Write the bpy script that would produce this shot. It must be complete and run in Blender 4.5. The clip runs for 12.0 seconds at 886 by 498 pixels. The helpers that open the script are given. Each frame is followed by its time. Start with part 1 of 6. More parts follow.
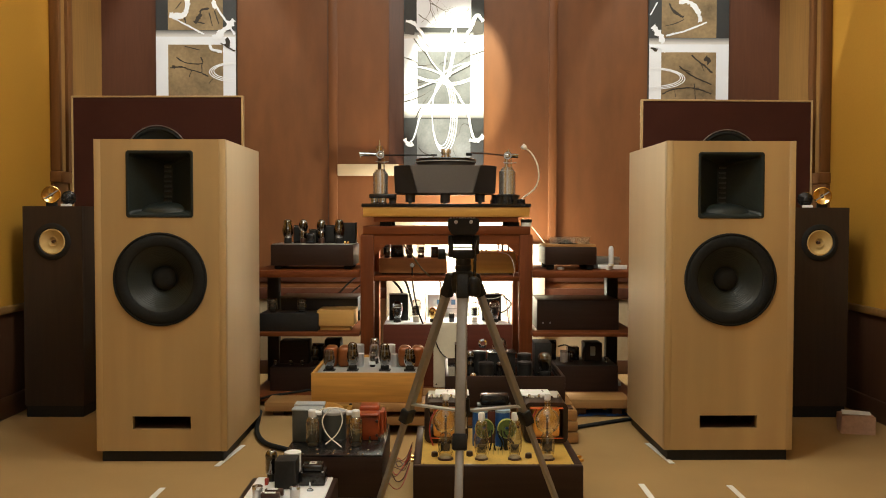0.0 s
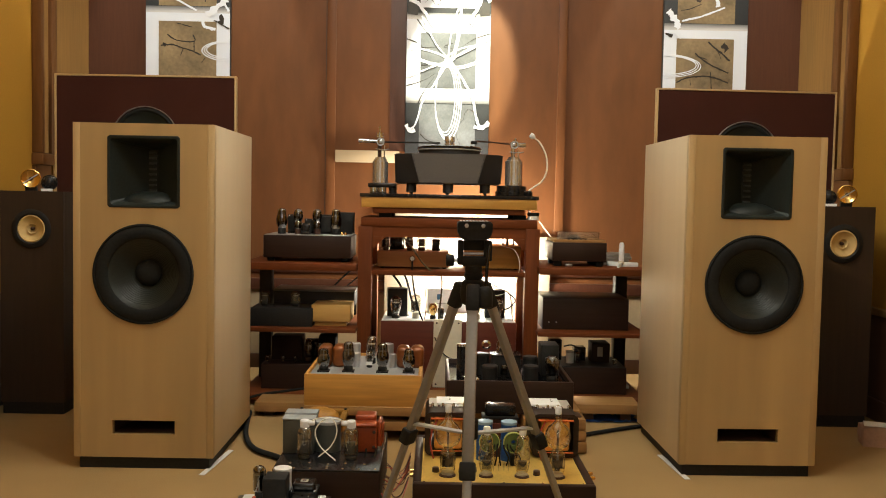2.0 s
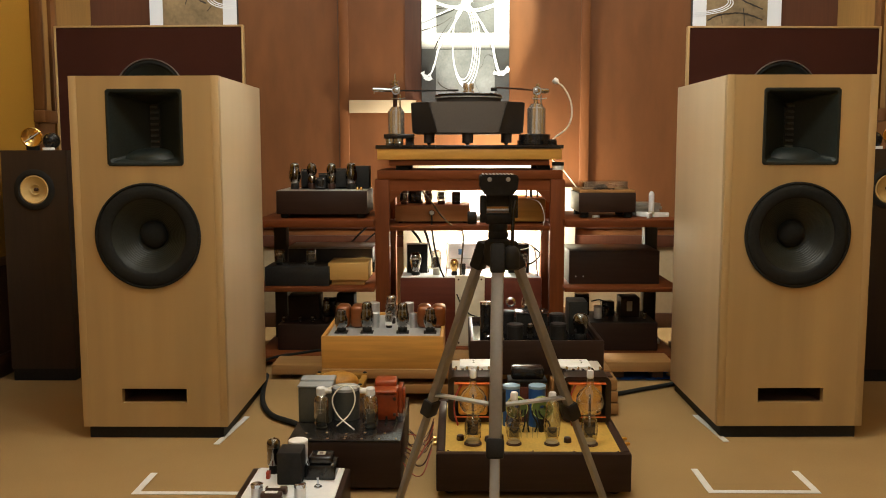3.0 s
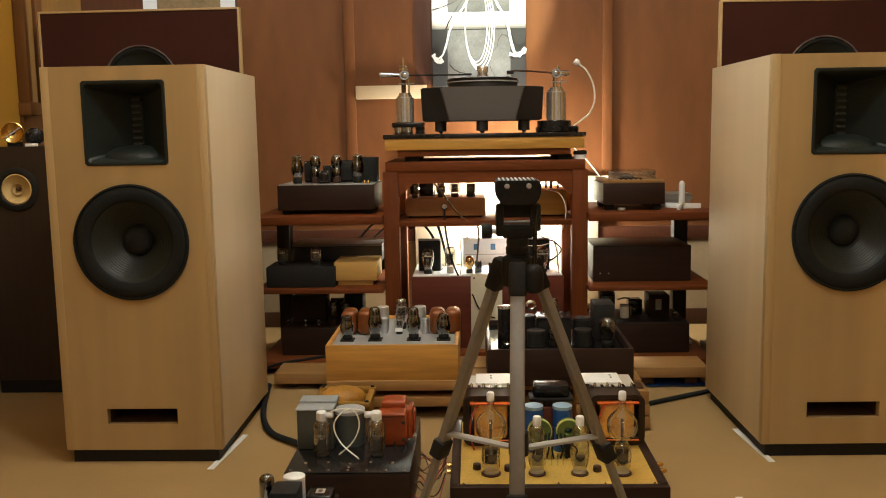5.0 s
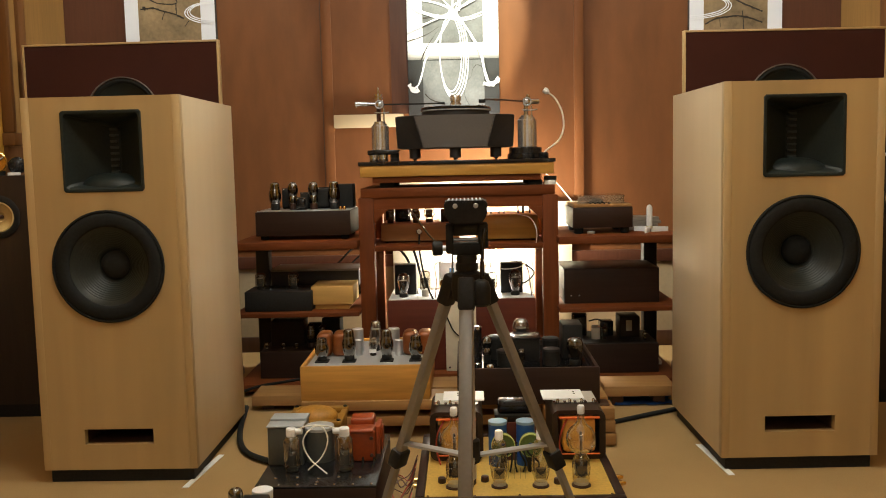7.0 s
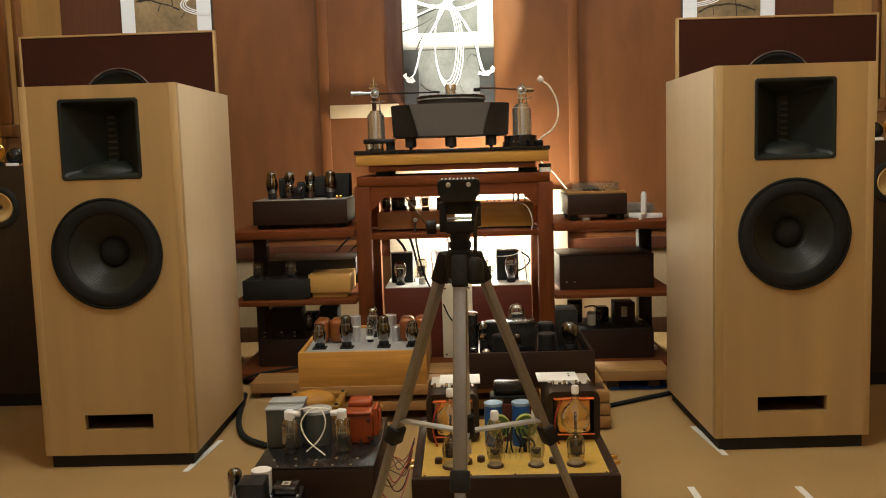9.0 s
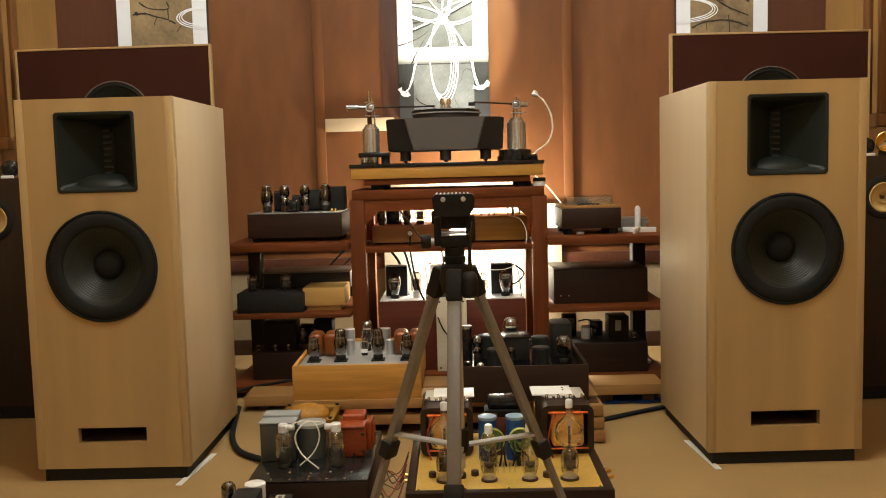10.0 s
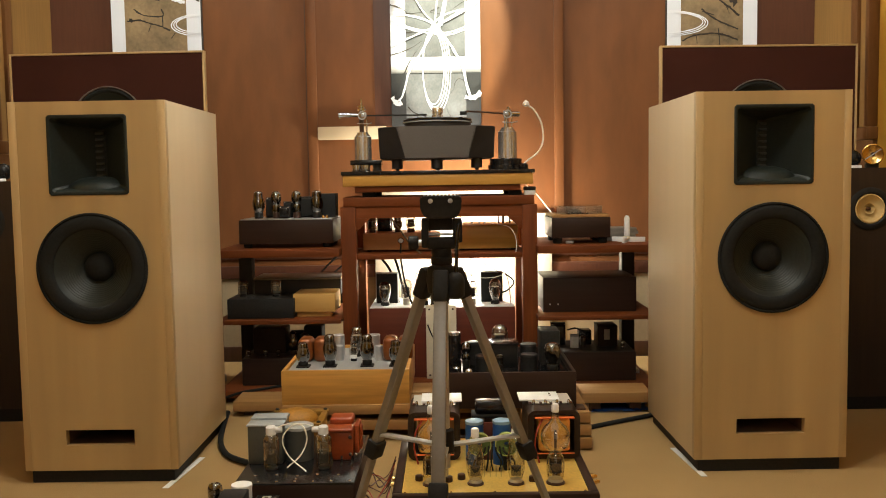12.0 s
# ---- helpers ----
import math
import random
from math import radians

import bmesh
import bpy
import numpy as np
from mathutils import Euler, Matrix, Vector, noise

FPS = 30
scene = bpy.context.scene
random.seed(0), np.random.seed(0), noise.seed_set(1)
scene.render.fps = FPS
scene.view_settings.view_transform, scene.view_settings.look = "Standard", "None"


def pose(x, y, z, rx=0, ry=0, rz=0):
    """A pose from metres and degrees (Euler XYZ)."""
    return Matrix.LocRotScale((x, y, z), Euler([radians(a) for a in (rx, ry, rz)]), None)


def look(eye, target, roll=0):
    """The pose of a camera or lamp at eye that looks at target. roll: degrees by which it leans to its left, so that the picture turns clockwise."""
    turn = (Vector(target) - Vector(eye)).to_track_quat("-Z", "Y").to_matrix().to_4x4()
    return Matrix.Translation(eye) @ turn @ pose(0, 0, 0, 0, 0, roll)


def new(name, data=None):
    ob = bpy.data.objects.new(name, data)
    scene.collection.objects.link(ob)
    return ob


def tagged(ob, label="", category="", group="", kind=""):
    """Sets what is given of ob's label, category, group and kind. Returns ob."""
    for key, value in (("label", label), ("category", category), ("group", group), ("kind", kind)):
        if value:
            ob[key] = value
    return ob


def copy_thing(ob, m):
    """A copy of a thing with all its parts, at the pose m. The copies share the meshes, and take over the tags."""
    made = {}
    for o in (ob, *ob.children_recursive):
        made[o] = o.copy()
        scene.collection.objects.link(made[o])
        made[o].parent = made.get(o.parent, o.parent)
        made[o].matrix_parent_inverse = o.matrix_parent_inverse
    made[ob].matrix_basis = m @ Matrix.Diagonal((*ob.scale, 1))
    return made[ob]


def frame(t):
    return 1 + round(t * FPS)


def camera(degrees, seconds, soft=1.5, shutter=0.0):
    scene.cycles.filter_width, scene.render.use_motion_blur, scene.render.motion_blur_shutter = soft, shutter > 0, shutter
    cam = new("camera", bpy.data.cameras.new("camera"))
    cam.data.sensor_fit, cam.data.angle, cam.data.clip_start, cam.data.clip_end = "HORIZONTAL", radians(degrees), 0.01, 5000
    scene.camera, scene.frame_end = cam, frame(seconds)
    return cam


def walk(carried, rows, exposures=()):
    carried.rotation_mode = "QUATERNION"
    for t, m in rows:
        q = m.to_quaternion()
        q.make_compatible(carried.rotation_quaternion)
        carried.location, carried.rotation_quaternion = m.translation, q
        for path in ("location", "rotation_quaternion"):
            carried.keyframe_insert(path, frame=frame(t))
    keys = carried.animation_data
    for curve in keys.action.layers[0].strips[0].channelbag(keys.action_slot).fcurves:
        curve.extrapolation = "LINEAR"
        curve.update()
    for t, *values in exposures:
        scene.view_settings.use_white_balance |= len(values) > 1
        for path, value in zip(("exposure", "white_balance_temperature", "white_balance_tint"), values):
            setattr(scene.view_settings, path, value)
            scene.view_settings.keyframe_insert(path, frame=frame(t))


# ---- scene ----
cam = camera(52.3, 12.0, soft=1.0)
PATH = [
    (0, (0.108, -0.081, 0.789), (0.113, 1.918, 0.721), 0.1),
    (0.5, (0.109, -0.067, 0.797), (0.111, 1.932, 0.754), 0.0),
    (1, (0.095, -0.038, 0.805), (0.099, 1.961, 0.766), 0.5),
    (1.5, (0.084, 0.018, 0.817), (0.096, 2.018, 0.763), 1.0),
    (2, (0.082, 0.116, 0.831), (0.097, 2.113, 0.722), 1.1),
    (2.5, (0.083, 0.21, 0.843), (0.092, 2.202, 0.669), 0.6),
    (3, (0.082, 0.277, 0.834), (0.052, 2.265, 0.615), -0.1),
    (3.5, (0.078, 0.317, 0.84), (0.023, 2.304, 0.615), -0.4),
    (3.7, (0.083, 0.347, 0.852), (0.005, 2.331, 0.615), -0.7),
    (5.3, (0.094, 0.539, 0.867), (0.03, 2.52, 0.605), -1.0),
    (5.5, (0.099, 0.527, 0.867), (0.039, 2.508, 0.606), -1.0),
    (6, (0.114, 0.482, 0.881), (0.056, 2.464, 0.625), -1.2),
    (6.5, (0.143, 0.462, 0.869), (0.091, 2.45, 0.655), -1.2),
    (7, (0.155, 0.448, 0.856), (0.107, 2.437, 0.658), -1.3),
    (7.2, (0.154, 0.445, 0.852), (0.107, 2.434, 0.652), -1.4),
    (8.8, (0.163, 0.424, 0.836), (0.12, 2.413, 0.622), -1.8),
    (9, (0.162, 0.421, 0.831), (0.118, 2.41, 0.622), -1.7),
    (9.5, (0.163, 0.418, 0.832), (0.123, 2.408, 0.635), -1.6),
    (10, (0.162, 0.414, 0.834), (0.131, 2.406, 0.653), -1.5),
    (10.5, (0.164, 0.409, 0.828), (0.135, 2.402, 0.658), -1.4),
    (11, (0.168, 0.403, 0.829), (0.14, 2.398, 0.683), -1.3),
    (11.5, (0.171, 0.4, 0.824), (0.15, 2.394, 0.677), -1.1),
    (12, (0.172, 0.395, 0.816), (0.157, 2.389, 0.663), -0.9),
]
walk(cam, [(t, look(eye, target, roll)) for t, eye, target, roll in PATH], [(0.0, 0.02), (3.5, 0.0), (5.5, -0.08), (7.0, 0.0), (8.8, -0.10), (9.5, 0.05), (11.0, 0.10), (12.0, 0.10)])

# ---- world and lights ----
world = bpy.data.worlds.new("room_world")
world.use_nodes = True
world.node_tree.nodes["Background"].inputs[0].default_value = (1.0, 0.75, 0.5, 1)
world.node_tree.nodes["Background"].inputs[1].default_value = 0.02
scene.world = world
scene.view_settings.exposure = 0.0


def lamp(name, kind, m, energy, color, **more):
    data = bpy.data.lights.new(name, kind)
    data.energy, data.color = energy, color
    for key, value in more.items():
        if key == "size":
            data.size = value
        elif key == "size_y":
            data.shape, data.size_y = "RECTANGLE", value
        elif key == "radius":
            data.shadow_soft_size = value
        elif key == "cone":
            data.spot_size = radians(value)
        elif key == "blend":
            data.spot_blend = value
    ob = new(name, data)
    ob.matrix_world = m
    return ob


WARM = (1.0, 0.962, 0.845)
lamp("unseen_ceiling_light", "POINT", pose(0.10, 1.88, 2.60), 46, WARM, radius=0.14)
# two unseen lights added to brighten the back wall and the carpet before it
for x in (-0.26, 0.50):
    lamp("unseen_ceiling_light", "POINT", pose(x, 2.62, 2.62), 20.5, WARM, radius=0.18)
# unseen fill behind the viewer, added to brighten the speaker fronts
for x in (-0.18, 0.42):
    lamp("rear_fill_light", "POINT", pose(x, -0.9, 2.62), 14, WARM, radius=0.22)
for x in (-1.10, 1.34):
    lamp("picture_spot_light", "SPOT", look((x, 3.42, 2.8), (x, 4.47, 1.50)), 46, (0.94, 1.0, 0.93), cone=40, blend=0.35, radius=0.03)
lamp("picture_spot_light", "SPOT", look((0.42, 3.27, 2.76), (0.195, 4.456, 1.508)), 470, (1.0, 0.99, 0.74), cone=18.2, blend=0.4, radius=0.02)
lamp("work_lamp_light", "POINT", pose(0.262, 4.318, 0.563), 84, (1.0, 0.94, 0.80), radius=0.04)

# ---- materials ----
def _base(name):
    m = bpy.data.materials.new(name)
    m.use_nodes = True
    t = m.node_tree
    return m, t, t.nodes["Principled BSDF"]


def _node(t, kind, **inputs):
    n = t.nodes.new(kind)
    for key, value in inputs.items():
        n.inputs[key.replace("_", " ")].default_value = value
    return n


def _coords(t, scale):
    co = t.nodes.new("ShaderNodeTexCoord")
    info = t.nodes.new("ShaderNodeObjectInfo")
    add = t.nodes.new("ShaderNodeVectorMath")
    add.operation = "MULTIPLY_ADD"
    add.inputs[1].default_value = (7.0, 5.0, 3.0)
    t.links.new(info.outputs["Random"], add.inputs[0])
    t.links.new(co.outputs["Object"], add.inputs[2])
    mp = t.nodes.new("ShaderNodeMapping")
    mp.inputs["Scale"].default_value = scale
    t.links.new(add.outputs[0], mp.inputs["Vector"])
    return mp.outputs["Vector"]


def mat(name, base, rough=0.5, metal=0.0, var=0.15, scale=5.0, fine=90.0, bump=0.08, coat=0.0, spec=0.5, stretch=(1, 1, 1), grain=0.5):
    """A surface whose colour varies at two scales, with fine relief."""
    m, t, p = _base(name)
    vec = _coords(t, stretch)
    broad = _node(t, "ShaderNodeTexNoise", Scale=scale, Detail=4.0)
    thin = _node(t, "ShaderNodeTexNoise", Scale=fine, Detail=3.0)
    for n in (broad, thin):
        t.links.new(vec, n.inputs["Vector"])
    mix = t.nodes.new("ShaderNodeMix")
    mix.inputs["Factor"].default_value = grain
    t.links.new(broad.outputs["Fac"], mix.inputs["A"])
    t.links.new(thin.outputs["Fac"], mix.inputs["B"])
    ramp = t.nodes.new("ShaderNodeValToRGB")
    lo, hi = ramp.color_ramp.elements
    lo.position, hi.position = 0.3, 0.7
    lo.color = (*[c * (1 - var) for c in base], 1)
    hi.color = (*[min(1.0, c * (1 + var)) for c in base], 1)
    t.links.new(mix.outputs["Result"], ramp.inputs["Fac"])
    t.links.new(ramp.outputs["Color"], p.inputs["Base Color"])
    rr = t.nodes.new("ShaderNodeMapRange")
    rr.inputs["To Min"].default_value, rr.inputs["To Max"].default_value = max(0.02, rough - 0.08), min(1.0, rough + 0.08)
    t.links.new(broad.outputs["Fac"], rr.inputs["Value"])
    t.links.new(rr.outputs["Result"], p.inputs["Roughness"])
    p.inputs["Metallic"].default_value = metal
    p.inputs["Specular IOR Level"].default_value = spec
    p.inputs["Coat Weight"].default_value = coat
    p.inputs["Coat Roughness"].default_value = 0.38
    if bump:
        b = _node(t, "ShaderNodeBump", Strength=bump, Distance=0.002)
        t.links.new(thin.outputs["Fac"], b.inputs["Height"])
        t.links.new(b.outputs["Normal"], p.inputs["Normal"])
    return m


def wood(name, base, axis="z", var=0.22, rough=0.45, coat=0.0, scale=5.0, fine=70.0, bump=0.06, spec=0.45):
    s = {"x": (0.07, 1, 1), "y": (1, 0.07, 1), "z": (1, 1, 0.07)}[axis]
    return mat(name, base, rough, 0, var, scale, fine, bump, coat, spec, s, 0.45)


def glass(name, tint=(1, 1, 1), gloss=0.5, rough=0.03):
    """Thin clear glass: it lets light through and mirrors more at a glancing angle."""
    m, t, p = _base(name)
    t.nodes.remove(p)
    out = t.nodes["Material Output"]
    clear = t.nodes.new("ShaderNodeBsdfTransparent")
    clear.inputs["Color"].default_value = (*tint, 1)
    shine = t.nodes.new("ShaderNodeBsdfGlossy")
    shine.inputs["Roughness"].default_value = rough
    weight = t.nodes.new("ShaderNodeLayerWeight")
    weight.inputs["Blend"].default_value = 0.5
    steep = t.nodes.new("ShaderNodeMath")
    steep.operation = "POWER"
    steep.inputs[1].default_value = 1.7
    level = t.nodes.new("ShaderNodeMath")
    level.operation = "MULTIPLY_ADD"
    level.inputs[1].default_value, level.inputs[2].default_value = gloss, 0.20
    mix = t.nodes.new("ShaderNodeMixShader")
    t.links.new(weight.outputs["Facing"], steep.inputs[0])
    t.links.new(steep.outputs[0], level.inputs[0])
    t.links.new(level.outputs[0], mix.inputs[0])
    t.links.new(clear.outputs[0], mix.inputs[1])
    t.links.new(shine.outputs[0], mix.inputs[2])
    t.links.new(mix.outputs[0], out.inputs["Surface"])
    return m


def glow(name, color, strength):
    m, t, p = _base(name)
    p.inputs["Base Color"].default_value = (*color, 1)
    p.inputs["Emission Color"].default_value = (*color, 1)
    p.inputs["Emission Strength"].default_value = strength
    return m


M = {
    "carpet": mat("tan_carpet", (0.365, 0.243, 0.108), 0.95, var=0.14, scale=3, fine=260, bump=0.5, spec=0.1),
    "yellow": mat("ochre_paint", (0.50, 0.268, 0.036), 0.75, var=0.07, scale=2.5, fine=140, bump=0.12, spec=0.25),
    "wall_wood": mat("red_brown_veneer", (0.162, 0.0625, 0.0205), 0.5, var=0.26, scale=2.2, fine=18, bump=0.02, spec=0.3, stretch=(1, 1, 0.3), grain=0.4),
    "dark_wood": wood("dark_walnut_trim", (0.085, 0.040, 0.022), "z", 0.25, 0.45),
    "tan_wood": wood("tan_veneer", (0.27, 0.15, 0.047), "z", 0.2, 0.5, spec=0.25),
    "cream": mat("cream_dado", (0.33, 0.255, 0.155), 0.6, var=0.1, scale=3, fine=60),
    "ceiling": mat("ceiling_paint", (0.76, 0.74, 0.70), 0.85, var=0.05, scale=2, fine=100),
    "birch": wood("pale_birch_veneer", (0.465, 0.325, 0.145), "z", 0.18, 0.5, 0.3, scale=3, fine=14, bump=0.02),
    # birch made paler: the stronger light on the speaker sides is in this colour
    "lightened_birch": wood("lightened_birch_veneer", (0.66, 0.545, 0.360), "z", 0.07, 0.5, 0.2, scale=3, fine=14, bump=0.02),
    "birch_edge": wood("pale_birch_edge", (0.480, 0.343, 0.163), "z", 0.09, 0.5, 0.3),
    "rack_x": wood("reddish_rack_wood_x", (0.140, 0.037, 0.0078), "x", 0.32, 0.6, spec=0.22),
    "rack_z": wood("reddish_rack_wood_z", (0.140, 0.037, 0.0078), "z", 0.32, 0.6, spec=0.22),
    "oak_x": wood("golden_oak_x", (0.50, 0.27, 0.055), "x", 0.22, 0.42),
    "pine_x": wood("orange_pine_x", (0.56, 0.29, 0.065), "x", 0.34, 0.4, scale=5),
    "plank_x": wood("raw_plank_x", (0.33, 0.18, 0.065), "x", 0.2, 0.6, spec=0.25),
    "walnut_x": wood("walnut_chassis_x", (0.031, 0.0165, 0.0112), "x", 0.3, 0.45, spec=0.22),
    "wall_dark": wood("dark_red_veneer", (0.095, 0.034, 0.017), "z", 0.2, 0.45, scale=4, fine=110),
    "casing": wood("brown_casing", (0.150, 0.064, 0.018), "z", 0.2, 0.5, spec=0.25),
    "maroon": mat("maroon_cloth", (0.052, 0.017, 0.012), 0.9, var=0.2, scale=6, fine=400, bump=0.4, spec=0.15),
    "espresso": wood("espresso_veneer", (0.030, 0.0170, 0.0090), "z", 0.3, 0.62),
    "black": mat("black_plastic", (0.0195, 0.0195, 0.0185), 0.55, var=0.3, fine=150, spec=0.18),
    "black_satin": mat("black_enamel", (0.0125, 0.0125, 0.013), 0.22, var=0.3, fine=80, bump=0.03),
    "black_gloss": mat("polished_black_plate", (0.008, 0.008, 0.0085), 0.08, var=0.2, fine=60, bump=0.0),
    "rubber": mat("black_rubber", (0.0150, 0.0168, 0.0165), 0.8, var=0.3, fine=120, spec=0.2),
    "cone": mat("black_paper_cone", (0.0105, 0.0180, 0.0175), 0.46, var=0.3, scale=12, fine=200, bump=0.12, spec=0.5),
    "horn": mat("black_moulded_horn", (0.0150, 0.0215, 0.0195), 0.5, var=0.25, fine=160, spec=0.3),
    "ribbon": mat("grey_diaphragm", (0.034, 0.043, 0.042), 0.5, var=0.2),
    "yellow_cone": mat("yellow_paper_cone", (0.64, 0.47, 0.20), 0.7, var=0.1, scale=20, fine=200),
    "brass": mat("brass", (0.80, 0.55, 0.20), 0.22, 1.0, var=0.1, bump=0.02),
    "bright_metal": mat("turned_bright_metal", (0.66, 0.66, 0.65), 0.2, 0.78, var=0.1, fine=200, bump=0.02),
    "chrome": mat("polished_steel", (0.60, 0.66, 0.74), 0.14, 1.0, var=0.08, bump=0.01),
    "satin": mat("satin_steel", (0.60, 0.62, 0.65), 0.2, 0.9, var=0.12, fine=200, bump=0.02),
    "steel": mat("brushed_steel", (0.66, 0.68, 0.71), 0.36, 0.8, var=0.1, fine=200, bump=0.03),
    "alu": mat("grey_anodised_tube", (0.27, 0.26, 0.245), 0.42, 0.35, var=0.1, fine=120, bump=0.02),
    "slate": mat("grey_slate_paint", (0.092, 0.083, 0.077), 0.6, var=0.12, fine=220, bump=0.1),
    "charcoal": mat("charcoal_paint", (0.020, 0.018, 0.0175), 0.55, var=0.15, fine=220, bump=0.1),
    "white": mat("white_enamel", (0.88, 0.91, 0.92), 0.4, var=0.06, fine=80, bump=0.02),
    "ceramic": mat("white_ceramic", (0.85, 0.89, 0.91), 0.3, var=0.05, bump=0.01),
    "tape": mat("white_tape", (0.78, 0.80, 0.79), 0.6, var=0.1, fine=60),
    "ivory": mat("ivory_panel", (0.66, 0.62, 0.48), 0.5, var=0.06, fine=70, bump=0.03),
    "gold_plate": mat("brushed_gold_plate", (0.64, 0.43, 0.095), 0.5, 0.25, var=0.22, scale=12, fine=160, bump=0.04),
    "grey_plate": mat("grey_chassis_plate", (0.44, 0.46, 0.47), 0.42, 0.2, var=0.08, fine=150),
    "hammer": mat("grey_hammer_paint", (0.085, 0.094, 0.084), 0.36, 0.2, var=0.12, fine=220, bump=0.12),
    "blue_grey": mat("blue_grey_paint", (0.34, 0.38, 0.40), 0.45, var=0.08, fine=120),
    "red_enamel": mat("red_enamel", (0.30, 0.052, 0.008), 0.42, var=0.18, fine=120, bump=0.04),
    "amber": mat("amber_bobbin_tape", (0.76, 0.40, 0.09), 0.3, var=0.25, scale=14, fine=120, coat=0.3),
    "orange": mat("orange_bobbin", (0.62, 0.13, 0.03), 0.4, var=0.15, fine=100),
    "copper": mat("copper_lacquer", (0.22, 0.066, 0.014), 0.30, 0.2, var=0.2, scale=20, fine=90),
    "brown_enamel": mat("brown_enamel_frame", (0.030, 0.017, 0.009), 0.5, var=0.25, fine=120, spec=0.25),
    "blue": mat("blue_film", (0.028, 0.12, 0.42), 0.35, var=0.1, fine=80),
    "pale_blue": mat("pale_blue_cap", (0.30, 0.45, 0.62), 0.4, var=0.06),
    "green": mat("green_coil", (0.10, 0.17, 0.045), 0.5, var=0.25, scale=20, fine=160, bump=0.2),
    "lime": mat("lime_core", (0.46, 0.54, 0.18), 0.5, var=0.1),
    "mustard": mat("mustard_tape", (0.27, 0.135, 0.012), 0.65, var=0.2, scale=12, fine=120, bump=0.15),
    "amber_tape": mat("ochre_cloth_tape", (0.40, 0.19, 0.022), 0.55, var=0.3, scale=24, fine=140, bump=0.2),
    "bakelite": mat("brown_bakelite", (0.05, 0.022, 0.014), 0.3, var=0.2),
    "plate": mat("grey_tube_plate", (0.035, 0.035, 0.036), 0.5, 0.4, var=0.2),
    "mica": mat("pale_mica", (0.5, 0.48, 0.42), 0.4, var=0.1),
    "getter": mat("silver_getter", (0.56, 0.58, 0.60), 0.16, 1.0, var=0.2, scale=30, bump=0),
    "mahogany": wood("deep_red_mahogany_x", (0.12, 0.028, 0.016), "x", 0.22, 0.35),
    "maple_x": wood("yellow_maple_x", (0.53, 0.32, 0.095), "x", 0.15, 0.45),
    "dark_tan_x": wood("tan_brown_board_x", (0.36, 0.17, 0.06), "x", 0.2, 0.45),
    "granite": mat("black_granite_slab", (0.012, 0.012, 0.013), 0.15, var=0.5, scale=60, fine=300, bump=0.0),
    "canvas_white": mat("white_painted_canvas", (0.80, 0.85, 0.93), 0.65, var=0.06, scale=4, fine=380, bump=0.15),
    "canvas_dark": mat("charcoal_painted_canvas", (0.035, 0.038, 0.040), 0.7, var=0.35, scale=6, fine=380, bump=0.15),
    "canvas_tan": mat("weathered_tan_canvas", (0.25, 0.18, 0.095), 0.75, var=0.5, scale=7, fine=60, bump=0.2, grain=0.3),
    "canvas_grey": mat("grey_green_canvas", (0.150, 0.160, 0.168), 0.7, var=0.4, scale=10, fine=120, bump=0.2, grain=0.3),
    "paint_black": mat("black_paint_stroke", (0.026, 0.020, 0.014), 0.5, var=0.3),
    "paint_white": mat("white_paint_stroke", (0.84, 0.89, 0.96), 0.45, var=0.04),
    "vinyl": mat("black_vinyl", (0.010, 0.010, 0.011), 0.18, var=0.2, bump=0.0),
    "paper_pink": mat("pinkish_wrapping", (0.45, 0.29, 0.21), 0.6, var=0.15, scale=18, fine=100, bump=0.2),
    "blue_cloth": mat("blue_cloth", (0.03, 0.11, 0.38), 0.8, var=0.2, fine=300, bump=0.4),
    "red_wire": mat("red_wire_sleeve", (0.35, 0.04, 0.02), 0.45, var=0.1),
    "braid": mat("gold_and_black_braid", (0.07, 0.05, 0.02), 0.45, var=0.97, scale=160, fine=320),
    "brown_wire": mat("brown_wire_sleeve", (0.12, 0.05, 0.03), 0.5, var=0.1),
    "white_wire": mat("white_wire_sleeve", (0.84, 0.84, 0.76), 0.45, var=0.05),
    "glass": glass("clear_tube_glass", (0.90, 0.90, 0.88), 0.9),
    "smoke": glass("smoked_tube_glass", (0.17, 0.175, 0.165), 0.9),
    "acrylic": glass("clear_acrylic", (0.97, 0.97, 0.96), 0.6, 0.02),
    "display": mat("blue_display_window", (0.10, 0.22, 0.40), 0.2, var=0.1),
    "bulb": glow("hot_lamp_bulb", (1.0, 0.86, 0.66), 30.0),
}


# ---- mesh tools ----
def thing(name, at, label, category, group="", rz=0.0):
    ob = new(name)
    ob.empty_display_size = 0.05
    ob.matrix_world = pose(*at, 0, 0, rz)
    return tagged(ob, label, category, group)


def part(name, bm, material, parent=None, label="", sharp=38, at=None):
    """Links a bmesh as one mesh object under a thing or a part."""
    bmesh.ops.recalc_face_normals(bm, faces=bm.faces)
    me = bpy.data.meshes.new(name)
    bm.to_mesh(me)
    bm.free()
    me.materials.append(M[material] if isinstance(material, str) else material)
    if sharp:
        me.polygons.foreach_set("use_smooth", [True] * len(me.polygons))
        me.set_sharp_from_angle(angle=radians(sharp))
    ob = new(name, me)
    ob.parent = parent
    if at is not None:
        ob.matrix_local = at if isinstance(at, Matrix) else Matrix.Translation(at)
    if label:
        tagged(ob, label)
    return ob


